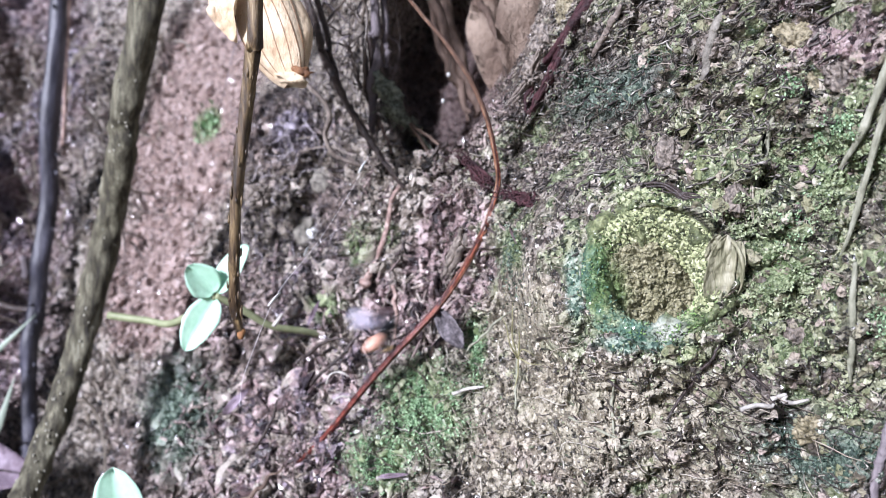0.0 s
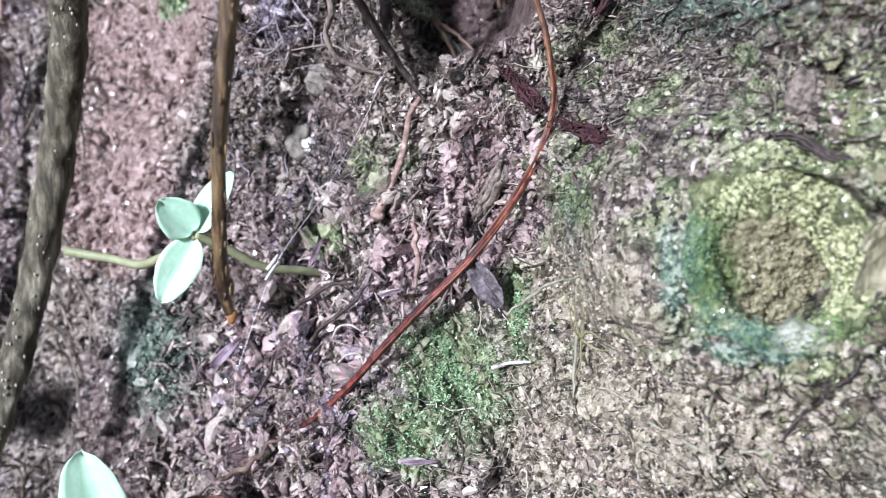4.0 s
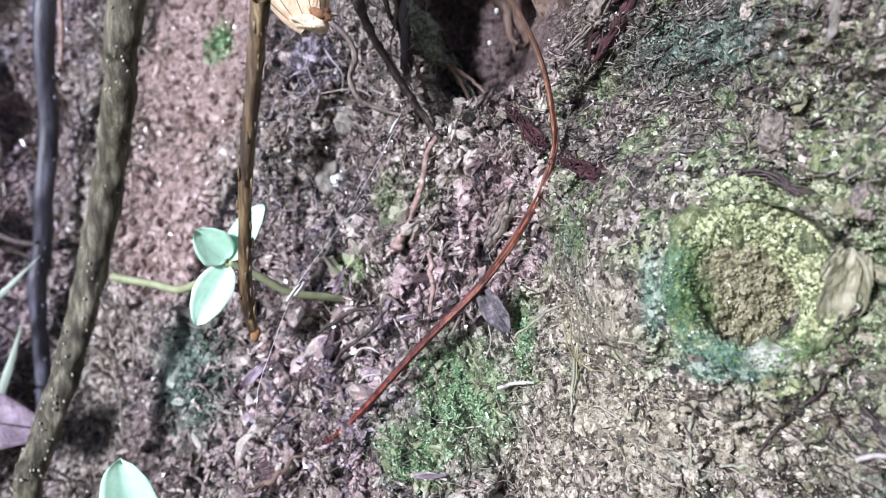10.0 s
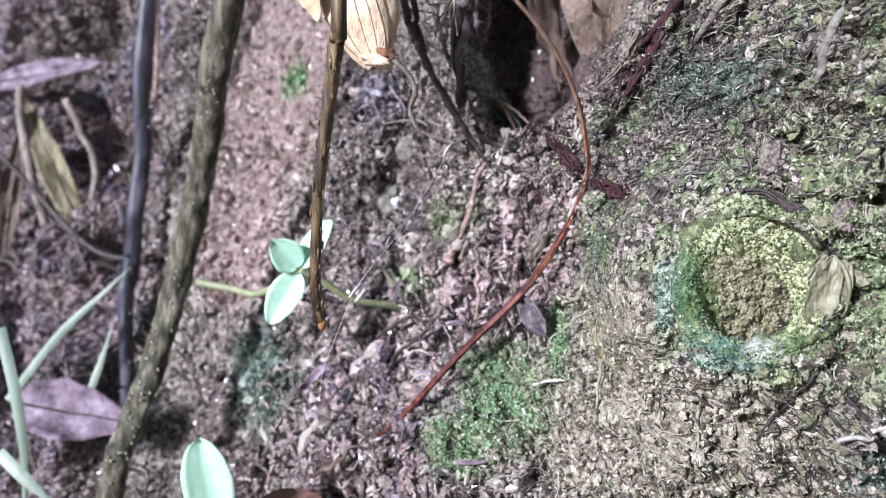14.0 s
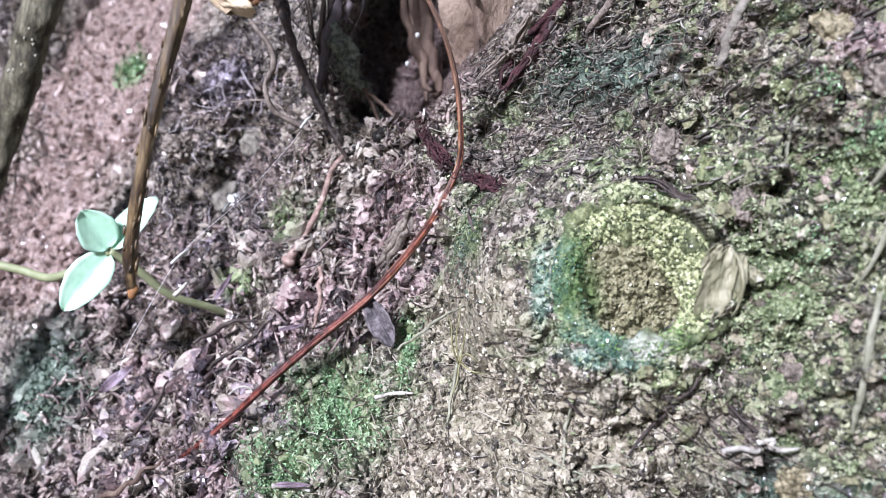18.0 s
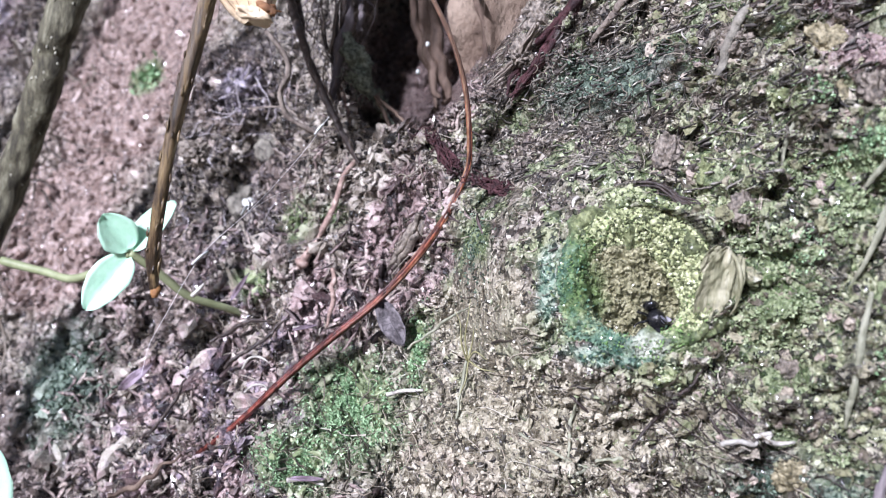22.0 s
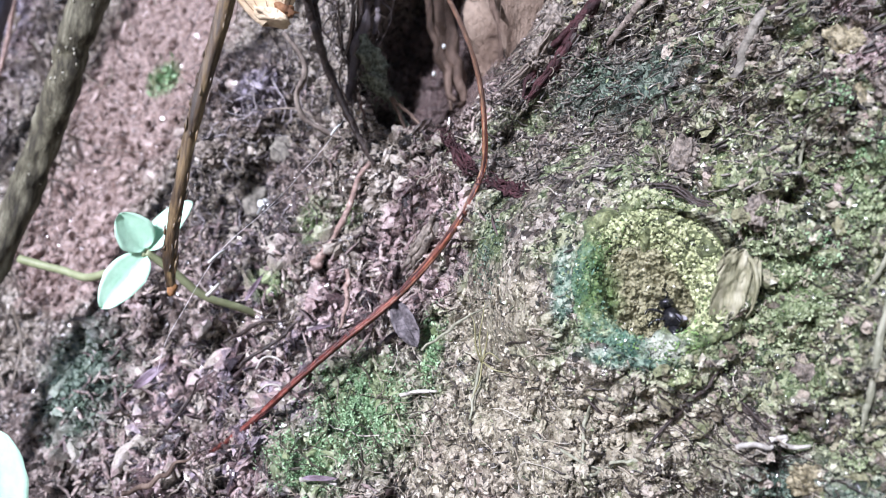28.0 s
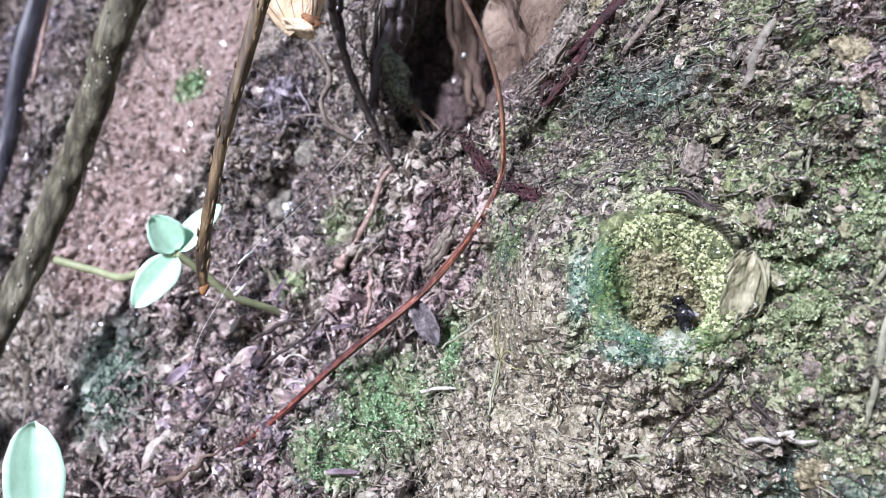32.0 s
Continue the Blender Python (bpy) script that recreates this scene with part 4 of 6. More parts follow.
WALL = [(.0120, .0142, 0), (.0080, .0137, 0), (.0042, .0130, 0), (.0016, .0120, 0), (.0001, .0107, 0), (-.0004, .0094, .0001), (.0006, .0083, .0005), (.0026, .0074, .0014), (.0056, .0067, .0028)]
part("outer_wall", nest_wall("outer_wall", WALL, NESTMAT, .0026, 3.2, 70, 130, 76), nest)
part("tunnel", nest_wall("tunnel", [(.0046, .0070, .0024), (.0080, .0066, .0040), (.0110, .0060, .0062), (.0140, .0054, .0095), (.0160, .0047, .0135), (.0165, .0030, .0160)], NESTIN, .0014, 3.4, 80), nest, "dark earthen tunnel of the nest")
u = np.cross(np.array(INWARD), (0, 0, 1))
u /= np.linalg.norm(u)
v = np.cross(u, np.array(INWARD))
# the cracked earth at the tunnel's first bend, in angular plates
nr, na = 60, 150
RR, AA = np.meshgrid(np.linspace(0, 1, nr), np.linspace(0, 2 * np.pi, na, endpoint=False), indexing="ij")
px, pz = RR * .0078 * np.cos(AA), RR * .0078 * np.sin(AA)
f4, r4 = cells(px * 560 + 20, pz * 400 + 20, 44)
deep = .0064 + .0044 * px / .0078 - .0046 * pz / .0078 + .0006 * RR ** 2 - .0007 * (r4 - .5) + .0009 * smooth(.56, .70, f4) - .0013 * (vnoise2(px * 1300 + 9, pz * 1300 + 9, 46) - .5) - .0010 * (vnoise2(px * 520 + 9, pz * 520 + 9, 47) - .5)
V = deep[..., None] * np.array(INWARD) + (px - .0002)[..., None] * u + (pz - .0018)[..., None] * v
part("back_wall", mesh_of("back_wall", V, grid_faces(nr, na, True), NESTBACK), nest, "cracked tan earth at the tunnel's bend")
pick = V.reshape(-1, 3)[rng.integers(na * 4, nr * na, 1300)] - np.array(INWARD) * .0001
sz = .00010 * 3.5 ** rng.random(len(pick))
tagged(part("tunnel_grit", strew("tunnel_grit", pick, np.stack([sz * 1.6, sz, sz], -1), NESTBACK), nest), kind="stuff")
d = np.array(INWARD)
u = np.cross(d, (0, 0, 1))
u /= np.linalg.norm(u)
v = np.cross(u, d)
n = 11000
k = rng.random(n) ** .8
prof = np.array(WALL)
tt = np.linspace(0, 1, len(prof))
pf, pr, pl = (np.interp(k, tt, prof[:, q]) for q in range(3))
a = rng.random(n) * 2 * np.pi
q = (pf - .0002)[:, None] * d + pr[:, None] * (np.cos(a)[:, None] * u + np.sin(a)[:, None] * v) + pl[:, None] * np.array(BEND)
sz = .00012 * 3.6 ** rng.random(n)
tagged(part("wall_grit", strew("wall_grit", q, np.stack([sz * 1.5, sz, sz], -1), NESTMAT), nest), kind="stuff")
pellets = [lump("crust_lump", (0, 0, 0), (.0011, .0008, .0010), NESTMAT, 2, .4, 1.5, q) for q in range(4)]
for k in range(300):
    a, far = rng.random() * 2 * math.pi, .12 + rng.random() * .72
    pf, pr, pl = (float(np.interp(far, tt, prof[:, q])) for q in range(3))
    p = d * pf + pr * (math.cos(a) * u + math.sin(a) * v) + pl * np.array(BEND)
    ob = part("crust_lump", pellets[k % 4], nest)
    ob.matrix_basis = Matrix.LocRotScale(Vector(p), Euler(rng.random(3) * 6), Vector([.22 + .55 * rng.random() ** 2] * 3))

# moss leaves on the nest's wall
NESTMOSS = []
for nm, lo, hi in (("nest_moss_yellow", (.15, .185, .07), (.44, .49, .26)), ("nest_moss_green", (.05, .12, .03), (.26, .40, .13)), ("nest_moss_teal", (.05, .13, .085), (.19, .30, .20))):
    q = Shade(nm, .5, .45)
    NESTMOSS.append(q.out(q.mix(q.island(), lo, hi)))
for mt, n, turn0, spread_a, lab in ((0, 1000, 1.5, 1.0, "yellow-green moss leaves"), (1, 280, 2.9, .5, "dark green moss leaves"), (2, 420, 3.9, .6, "pale teal moss leaves"), (1, 700, 5.2, .5, "green moss leaves")):
    a = turn0 + spread_a * rng.normal(size=n)
    k = .22 + .62 * rng.random(n)
    pf, pr, pl = (np.interp(k, tt, prof[:, q]) for q in range(3))
    c = (pf - .0007)[:, None] * d + (pr + .0005 * rng.normal(size=n))[:, None] * (np.cos(a)[:, None] * u + np.sin(a)[:, None] * v) + pl[:, None] * np.array(BEND)
    tagged(part("moss_leaves", tufts("moss_leaves", a, a, .00042, NESTMOSS[mt], at=c), nest, lab), kind="stuff")

# the pale flake that leans on the nest's side
flake = empty("dried_flake", (0.0473, 0.137, 0.2983))
tagged(flake, "pale curled dry leaf flake stuck to the nest", "leaf flake")
o = np.asarray(flake.location)
for b, t, w, fc, seed, ruffle in (((.0452, .1392, .2930), (.0470, .1362, .3040), .0050, (.15, -1, .1), 3, .17), ((.0476, .1390, .2942), (.0492, .1366, .3030), .0036, (-.35, -1, 0), 9, .22), ((.0462, .1372, .3040), (.0440, .1372, .3000), .0026, (.3, -1, .3), 6, .2)):
    part("flake_blade", blade("flake_blade", np.asarray(b) - o, np.asarray(t) - o, w, FLAKE, fc, .16, .10, .9, .0002, 46, 19, ruffle, seed, 0.0, .5), flake)
part("flake_edge", rod("flake_edge", np.asarray([(0.0467, 0.1372, 0.3033), (0.048, 0.1366, 0.303), (0.049, 0.1362, 0.3011), (0.0495, 0.1362, 0.2988), (0.0496, 0.137, 0.2963), (0.0494, 0.1385, 0.2945)]) - np.asarray(o), [.00018, .0003, .00034, .0003, .0002, .0001], FLAKE, n=36, sides=7, rough=.4, seed=4), flake)

# ---- stems, roots and branches ----
def seat(points, r, most=.010):
    """Lifts a small thing's line out of the bank where crumbs would bury it."""
    p = np.array(points, float)
    y = bank_depth(p[:, 0], p[:, 2]) - .8 * r - .0002
    p[:, 1] = np.minimum(p[:, 1], np.maximum(y, p[:, 1] - most))
    return p


def stem_thing(name, label, category, points, radii, mat, inner="stem", **more):
    ob = empty(name, points[-1])
    tagged(ob, label, category)
    o = np.asarray(points[-1])
    part(inner, rod(inner, np.asarray(points) - o, radii, mat, **more), ob)
    return ob


pts = [(-0.0297, 0.147, 0.3458), (-0.0309, 0.15, 0.336), (-0.0325, 0.152, 0.327), (-0.0346, 0.154, 0.3125), (-0.0356, 0.156, 0.2996), (-0.036, 0.158, 0.2914), (-0.0353, 0.159, 0.2867)]
pts = [(-.0270, .138, .420)] + pts
stem = stem_thing("dry_reed", "dry straw-brown grooved reed hanging with a snapped end", "reed", pts, [.00135, .0013, .00125, .00115, .0010, .00095, .0010, .0007], STEM, n=90, sides=16, rough=.14, ridges=4, ridge=.10, twist=1.5, seed=4)
o = np.asarray(pts[-1])
part("snapped_tip", lump("snapped_tip", (.0002, 0, -.0004), (.0008, .0008, .0010), plain("snapped_wood", [(.3, (.16, .07, .025)), (.7, (.42, .22, .08))], 600), 2, .4, 2, 5), stem, "orange-brown broken end")
c = glide(np.asarray(pts) - o, 60)
for k in range(34):
    q = c[int(8 + rng.random() * 48)]
    a = rng.random() * 6.28
    part("scale", lump("scale", q + .00118 * np.array([math.cos(a), -abs(math.sin(a)), 0]), (.00022, .00022, .0006 + .0006 * rng.random()), STEM, 1, .4, 2, k), stem)

pts = [(-.0640, .215, .400), (-.0782, .221, .3467), (-.0825, .225, .328), (-.0888, .232, .3055), (-.0950, .231, .2809), (-.0984, .226, .2611), (-.1035, .219, .2426), (-.1055, .216, .2326), (-.1150, .222, .1963), (-.124, .235, .165)]
vine = stem_thing("woody_vine", "olive-brown rough woody vine climbing past the pink earth", "vine", pts, [.0038, .0037, .0036, .0035, .0033, .0032, .0032, .0032, .0031, .003], VINE, n=200, sides=24, rough=.20, ridges=2, ridge=.05, twist=.8, seed=9, wob=.0010)
o = np.asarray(pts[-1])
c = glide(np.asarray(pts) - o, 120)
for k in range(140):
    q = c[int(5 + rng.random() * 105)]
    a = rng.random() * 6.28
    part("bark_bump", lump("bark_bump", q + .0033 * np.array([math.cos(a), -abs(math.sin(a)), .1]), (.0003, .0003, .00045), LENTICEL, 1, .4, 2, k), vine)

pts = [(-.127, .292, .430), (-.1295, .29, .3688), (-.1306, .29, .3408), (-.1322, .29, .3122), (-.1345, .289, .2928), (-.1366, .288, .2731), (-.1366, .287, .2533), (-.1361, .286, .2331), (-.138, .285, .19)]
sapling = stem_thing("black_sapling", "smooth black sapling standing in the shaded litter", "sapling", pts, [.0031, .0030, .0030, .0029, .0028, .0027, .0026, .0025], BLACK, n=100, sides=14, rough=.22, seed=11, wob=.002)
c = glide(np.asarray(pts) - np.asarray(pts[-1]), 80)
for k in range(26):
    q = c[int(5 + rng.random() * 68)]
    a = rng.random() * 6.28
    part("bark_bump", lump("bark_bump", q + .0026 * np.array([math.cos(a), -abs(math.sin(a)), 0]), (.0006, .0005, .0009), BLACK, 1, .4, 2, k), sapling)
pts = [(-.1285, .300, .42)] + [(-0.1309, 0.3, 0.3672), (-0.1309, 0.3, 0.352), (-0.1313, 0.299, 0.3385)]
stem_thing("thin_twig", "thin brown dead twig beside the black stem", "twig", pts, [.0009, .0009, .0008, .0006], TWIG, n=30, sides=8)
pts = [(-0.1981, 0.31, 0.3187), (-0.1856, 0.31, 0.3065), (-0.172, 0.308, 0.2934), (-0.1573, 0.304, 0.2837), (-0.1448, 0.3, 0.2814), (-0.13, 0.295, 0.2832), (-0.1096, 0.28, 0.2861)]
stem_thing("creeping_root", "thin dark root curving across the litter", "root", pts, [.0010, .0010, .0012, .0012, .0011, .0009, .0006], DARKTWIG, n=50, sides=8, seed=3)
pts = [(-0.1807, 0.3, 0.2776), (-0.1672, 0.303, 0.2877), (-0.1504, 0.306, 0.3)]
stem_thing("thin_twig", "thin dark twig across the litter", "twig", pts, [.0005, .0005, .0004], DARKTWIG, n=30, sides=7)

# the red root: three twisted strands that hang before the bank and sink into it
pts = [(-.034, .150, .400), (-.0125, .160, .3600), (-.0030, .1655, .3482), (.0022, .1685, .3427), (.0066, .1715, .3371), (.0095, .1745, .3321), (.0116, .177, .3269), (.0130, .179, .321), (.0136, .181, .3159), (.0122, .1815, .3103), (.0107, .183, .306), (.0066, .186, .2979), (-.0001, .189, .2882), (-.0087, .191, .2789), (-.0166, .193, .2697), (-.0221, .196, .2626), (-.0279, .1995, .256), (-.0325, .2035, .2515)]
red = empty("red_root", pts[-1])
tagged(red, "long glossy red-brown root bent along the bank", "root")
o = np.asarray(pts[-1])
c = glide(np.asarray(pts) - o, 110)
_, u, v = frames_along(c)
for k in range(7):
    ph = k * .9 + np.linspace(0, 3.5, 110)
    off = ((np.interp(np.linspace(0, 1, 110), [0, .5, .75, 1], [.00026, .00034, .00050, .00040]))[:, None] if k else 0.) * (np.cos(ph)[:, None] * u + np.sin(ph)[:, None] * v)
    part("strand", rod("strand", c + off, np.array([.00034, .00034, .00036, .00040, .00048, .00060, .00062, .00054, .00024]) * (.55 if k else 1.0), REDROOTS[k % 3], n=110, sides=8, rough=.25, seed=30 + k), red)
mar = empty("maroon_root", (.0242, .1685, .3100))
tagged(mar, "dark maroon flaky root crossing behind the red root", "root")
o = np.asarray(mar.location)
for pts, count, wide in (([(.0042, .1885, .3242), (.0075, .1875, .3205), (.0107, .1860, .3166), (.0136, .1835, .3140)], 15, .0011),
                         ([(.0138, .1800, .3140), (.0170, .1755, .3127), (.0200, .1705, .3112), (.0230, .1660, .3098)], 18, .0012)):
    for k in range(count):
        off = np.array([.6, -.35, .7]) * wide * (rng.random() - .5) * 2 + np.array([0, -.0004 * rng.random(), 0])
        cut = sorted(rng.random(2) * .9)
        line = glide(pts, 30)[int(cut[0] * 20):int(14 + cut[1] * 16)] - o + off
        part("strand", rod("strand", line, np.array([.00010, .0003, .0003, .00008]) * (.4 + .9 * rng.random()), MAROON, n=36, sides=6, rough=.5, seed=41 + k, wob=.0016), mar)
    for k in range(16):
        q = glide(pts, 30)[int(rng.random() * 30)] - o + np.array([.0010 * rng.normal(), -.0006, .0008 * rng.normal()])
        e = q + np.array([.0013 * rng.normal(), -.0004, .0013 * rng.normal()])
        part("root_hair", rod("root_hair", [q, (q + e) / 2 + .0004 * rng.normal(size=3), e], [.00016, .00012, .00005], MAROON, n=8, sides=5), mar)

for big_pts, count, thick, lab in (([(.0360, .168, .3600), (.0295, .1715, .3487), (.0269, .1740, .3437), (.0245, .1765, .3381), (.0223, .1793, .3335), (.0200, .1825, .3299)], 12, 1.0, "dark maroon fibrous root leaning on the bank"),
                                   ([(.0362, .168, .3590), (.0295, .1710, .3485), (.0249, .1762, .3430), (.0219, .1797, .3380), (.0200, .1822, .3338), (.0193, .1835, .3299)], 2, .35, "thin dark maroon root beside the fibrous root")):
    big = empty("maroon_root", big_pts[-1])
    tagged(big, lab, "root")
    o = np.asarray(big_pts[-1])
    for k in range(count):
        w = (k - (count - 1) / 2) / (count / 2)
        part("strand", rod("strand", np.asarray(big_pts) - o + thick * np.array([.0009 * w, -.0006 * (1 - w * w) + .0004 * rng.random(), .0005 * w]), np.array([.0007, .00065, .0006, .0004, .0001]) * (.5 + .8 * rng.random()), (MAROON, MAROON, DARKTWIG)[k % 3], n=60, sides=7, rough=.6, seed=61 + k, wob=.0010), big)

pts = [(-.045, .180, .410), (-.0275, .196, .3543), (-.0259, .199, .3484), (-.0233, .201, .3422), (-.0193, .203, .3347), (-.0154, .2045, .3276), (-.0115, .205, .322), (-.0077, .206, .3165)]
stem_thing("dark_branch", "wet black branch slanting down to the gully", "branch", pts, [.0009, .0008, .0008, .0008, .0007, .0007, .0006, .0004], DARKTWIG, n=130, sides=12, rough=.6, seed=13, wob=.0008)
pts = [(-.040, .186, .405), (-.0261, .199, .3545), (-.0243, .202, .3472), (-.0217, .204, .3383), (-.0177, .206, .3306), (-.0137, .207, .3258)]
stem_thing("dark_branch", "thin black twig beside the slanting branch", "branch", pts, [.0007, .0007, .0006, .0006, .0005, .0004], DARKTWIG, n=70, sides=9, rough=.4, seed=14, wob=.0008)
for lab, mt, r, pts in (("grey-tan root hanging beside the hollow", GREYROOT, .0012, [(-.0165, .200, .395), (-.0147, .206, .3576), (-.0148, .207, .3528), (-.0145, .208, .3455), (-.0152, .2085, .3392), (-.0151, .209, .3342), (-.0150, .21, .33)]),
                        ("pale shredded root hanging at the hollow", GREYROOT, .0008, [(-.0150, .202, .390), (-.0122, .208, .3574), (-.0118, .209, .3514), (-.0119, .21, .3465)]),
                        ("brown root curving over the dead leaf", TANROOT, .0009, [(.0030, .226, .400), (.0107, .218, .3674), (.0126, .215, .3612), (.0152, .212, .3552), (.0168, .209, .348), (.0169, .207, .3407), (.0158, .205, .3347)]),
                        ("thin root forking below the mossy root", TANROOT, .0004, [(-.0061, .208, .3322), (-.0030, .207, .3276), (-.0014, .205, .3234), (-.0001, .203, .3210)]),
                        ("thin root forking below the mossy root", TANROOT, .0004, [(-.0056, .208, .3319), (-.0017, .206, .3291), (.0017, .203, .3257)])):
    stem_thing("hanging_root", lab, "root", pts, [r, r, r * .95, r * .9, r * .8, r * .5], mt, n=70, sides=10, rough=.45, seed=len(lab), wob=r * .8)
pts = [(-0.0084, 0.207, 0.3174), (-0.0105, 0.208, 0.3139), (-0.0118, 0.209, 0.3068), (-0.0142, 0.21, 0.3001), (-0.0172, 0.211, 0.2937)]
tw = stem_thing("broken_twiglet", "short pinkish-brown twig with a knobbed end", "twig", pts, [.0005, .0006, .0006, .0007, .0009], TWIG, n=40, sides=10, rough=.2, seed=15)
part("knob", lump("knob", (0, 0, 0), (.0014, .0012, .0012), TWIG, 2, .35, 2, 4), tw)
pts = [(-.0300, .199, .3405), (-.0260, .200, .3366), (-.0246, .201, .3328), (-.0260, .203, .3287), (-.0242, .205, .3247), (-.0197, .206, .3226), (-.0159, .207, .3216)]
stem_thing("curled_rootlet", "tan rootlet looping beside the branch", "root", pts, [.0005, .0006, .0006, .0006, .0006, .0005, .0004], STRAWROOT, n=60, sides=8, rough=.35, seed=16)

# roots that hang before and beside the deep hollow
for lab, mt, r, pts in (
        ("dark rough root hanging before the hollow", DARKTWIG, .0011, [(-0.0163, 0.205, 0.353), (-0.0162, 0.21, 0.3428), (-0.0156, 0.213, 0.3362), (-0.0152, 0.214, 0.3293)]),
        ("thin dark root hanging before the hollow", DARKTWIG, .0006, [(-0.0211, 0.207, 0.3512), (-0.0179, 0.21, 0.3416), (-0.0128, 0.212, 0.3338)]),
        ("pale rootlet in the mouth of the hollow", TWIG, .0005, [(-0.0147, 0.214, 0.3352), (-0.0124, 0.212, 0.3303), (-0.0107, 0.211, 0.3256)]),
        ("grey-brown root standing in the hollow", TANROOT, .0032, [(-.0011, .233, .3734), (.0016, .233, .3620), (.0051, .232, .3522), (.0078, .231, .3438), (.0101, .229, .3376)]),
        ("tan root crossing the bank's top", STRAWROOT, .0007, [(0.022, 0.172, 0.342), (0.0197, 0.18, 0.3368), (0.0161, 0.186, 0.3331)]),
        ("thin pale root on the bank's top", WHITE, .0005, [(0.0452, 0.16, 0.3491), (0.046, 0.161, 0.3462), (0.0466, 0.162, 0.3435)]),
        ("black rotten twig lying above the nest", DARKTWIG, .0006, [(0.0378, 0.1490, 0.3118), (0.041, 0.1467, 0.3123), (0.0437, 0.1440, 0.3102), (0.0455, 0.1420, 0.3081)]),
        ("black rotten twig lying above the nest", DARKTWIG, .0005, [(0.0382, 0.1492, 0.3125), (0.0413, 0.1464, 0.3115), (0.0439, 0.1436, 0.309), (0.0466, 0.1412, 0.3076)]),
        ("black rotten twig lying above the nest", DARKTWIG, .0004, [(0.0404, 0.1480, 0.3132), (0.0427, 0.1453, 0.3115), (0.0458, 0.1424, 0.3097)]),
        ("thin green-grey root on the mossy bank", PALE, .0003, [(0.0535, 0.14, 0.3237), (0.0527, 0.138, 0.3169), (0.0512, 0.137, 0.3119), (0.0514, 0.137, 0.3057)]),
        ("dark rotten twig lying above the nest", DARKTWIG, .0006, [(0.0361, 0.149, 0.3128), (0.0398, 0.147, 0.3127), (0.0426, 0.145, 0.311), (0.045, 0.143, 0.3096), (0.0469, 0.142, 0.3073)]),
        ("dark twig lying below the nest", DARKTWIG, .0005, [(0.0459, 0.144, 0.2821), (0.0434, 0.146, 0.2775), (0.0411, 0.149, 0.2729)]),
        ("dark twig lying below the nest", DARKTWIG, .0005, [(0.0494, 0.14, 0.2835), (0.0516, 0.139, 0.2816), (0.0538, 0.138, 0.2801)]),
        ("pinkish rough earth ridge along the red root", CLOD, .0014, [(0.0067, 0.1915, 0.3064), (0.0042, 0.195, 0.3), (0.0022, 0.1985, 0.2951)]),
        ("dark rotten bark strip on the bank", STONE, .0012, [(0.0149, 0.175, 0.2723), (0.0113, 0.178, 0.2639), (0.008, 0.18, 0.2556), (0.0056, 0.182, 0.2492)])):
    root = tagged(empty("hanging_root" if pts[0][2] > .33 else "lying_root", pts[-1]), lab, "root")
    c = glide(np.asarray(pts) - np.asarray(pts[-1]), 60)
    _, u, v = frames_along(c)
    for k in range(4 if r > .0006 else 2):
        ph = k * 1.6 + 1.4 * vnoise2(np.arange(60) * .07, np.full(60, k * 7.), 90 + k)
        spread_r = r * (.45 + .5 * vnoise2(np.arange(60) * .1, np.full(60, k * 3.), 95))
        part("strand", rod("strand", c + spread_r[:, None] * (np.cos(ph)[:, None] * u + np.sin(ph)[:, None] * v), np.array([.8, 1, .9, .4]) * r * (.34 + .14 * k % .3), mt, n=60, sides=7, rough=.25, seed=k + int(r * 1e5), wob=r * .5), root)

for k in range(22):
    x0 = -.038 + .024 * (k / 21) + .0015 * rng.normal()
    z0, z1 = .362 + .03 * rng.random(), .320 + .026 * rng.random() + .3 * abs(x0 + .02)
    y0 = .196 + .018 * rng.random()
    drift = .007 * rng.normal()
    pts = [(x0 - .3 * drift, y0 - .004, z0 + .02), (x0, y0, z0), (x0 + drift * .5, y0 + .003, (z0 + z1) / 2), (x0 + drift, y0 + .006, z1)]
    let = stem_thing("hanging_rootlet", "fine shredded dark rootlet hanging at the hollow's edge", "root", pts, np.array([.0004, .00034, .00024, .00007]) * (.4 + 1.2 * rng.random() ** 2), (DARKTWIG, FIBRE, GREYROOT)[k % 3], n=80, sides=6, rough=.9, seed=k * 3, wob=.008)
    c = glide(np.asarray(pts) - np.asarray(pts[-1]), 40)
    for j in range(5):
        q = c[int(12 + rng.random() * 26)]
        e = q + np.array([.0022 * rng.normal(), .0008 * rng.normal(), -.0010 - .0025 * rng.random()])
        part("hair_root", rod("hair_root", [q, (q + e) / 2 + .0006 * rng.normal(size=3), e], [.00010, .00008, .00004], (FIBRE, GREYROOT)[j % 2], n=8, sides=4), let)


def draped(points, lift, n=44):
    """A line that lies on the bank's highest crumbs."""
    c = glide(points, n)
    y = bank_depth(c[:, 0], c[:, 2])
    k = np.linspace(0, 1, n)
    fit = np.polyval(np.polyfit(k, y, 1), k)
    y = fit + np.quantile(y - fit, .12)
    return np.stack([c[:, 0], y - lift, c[:, 2]], -1)


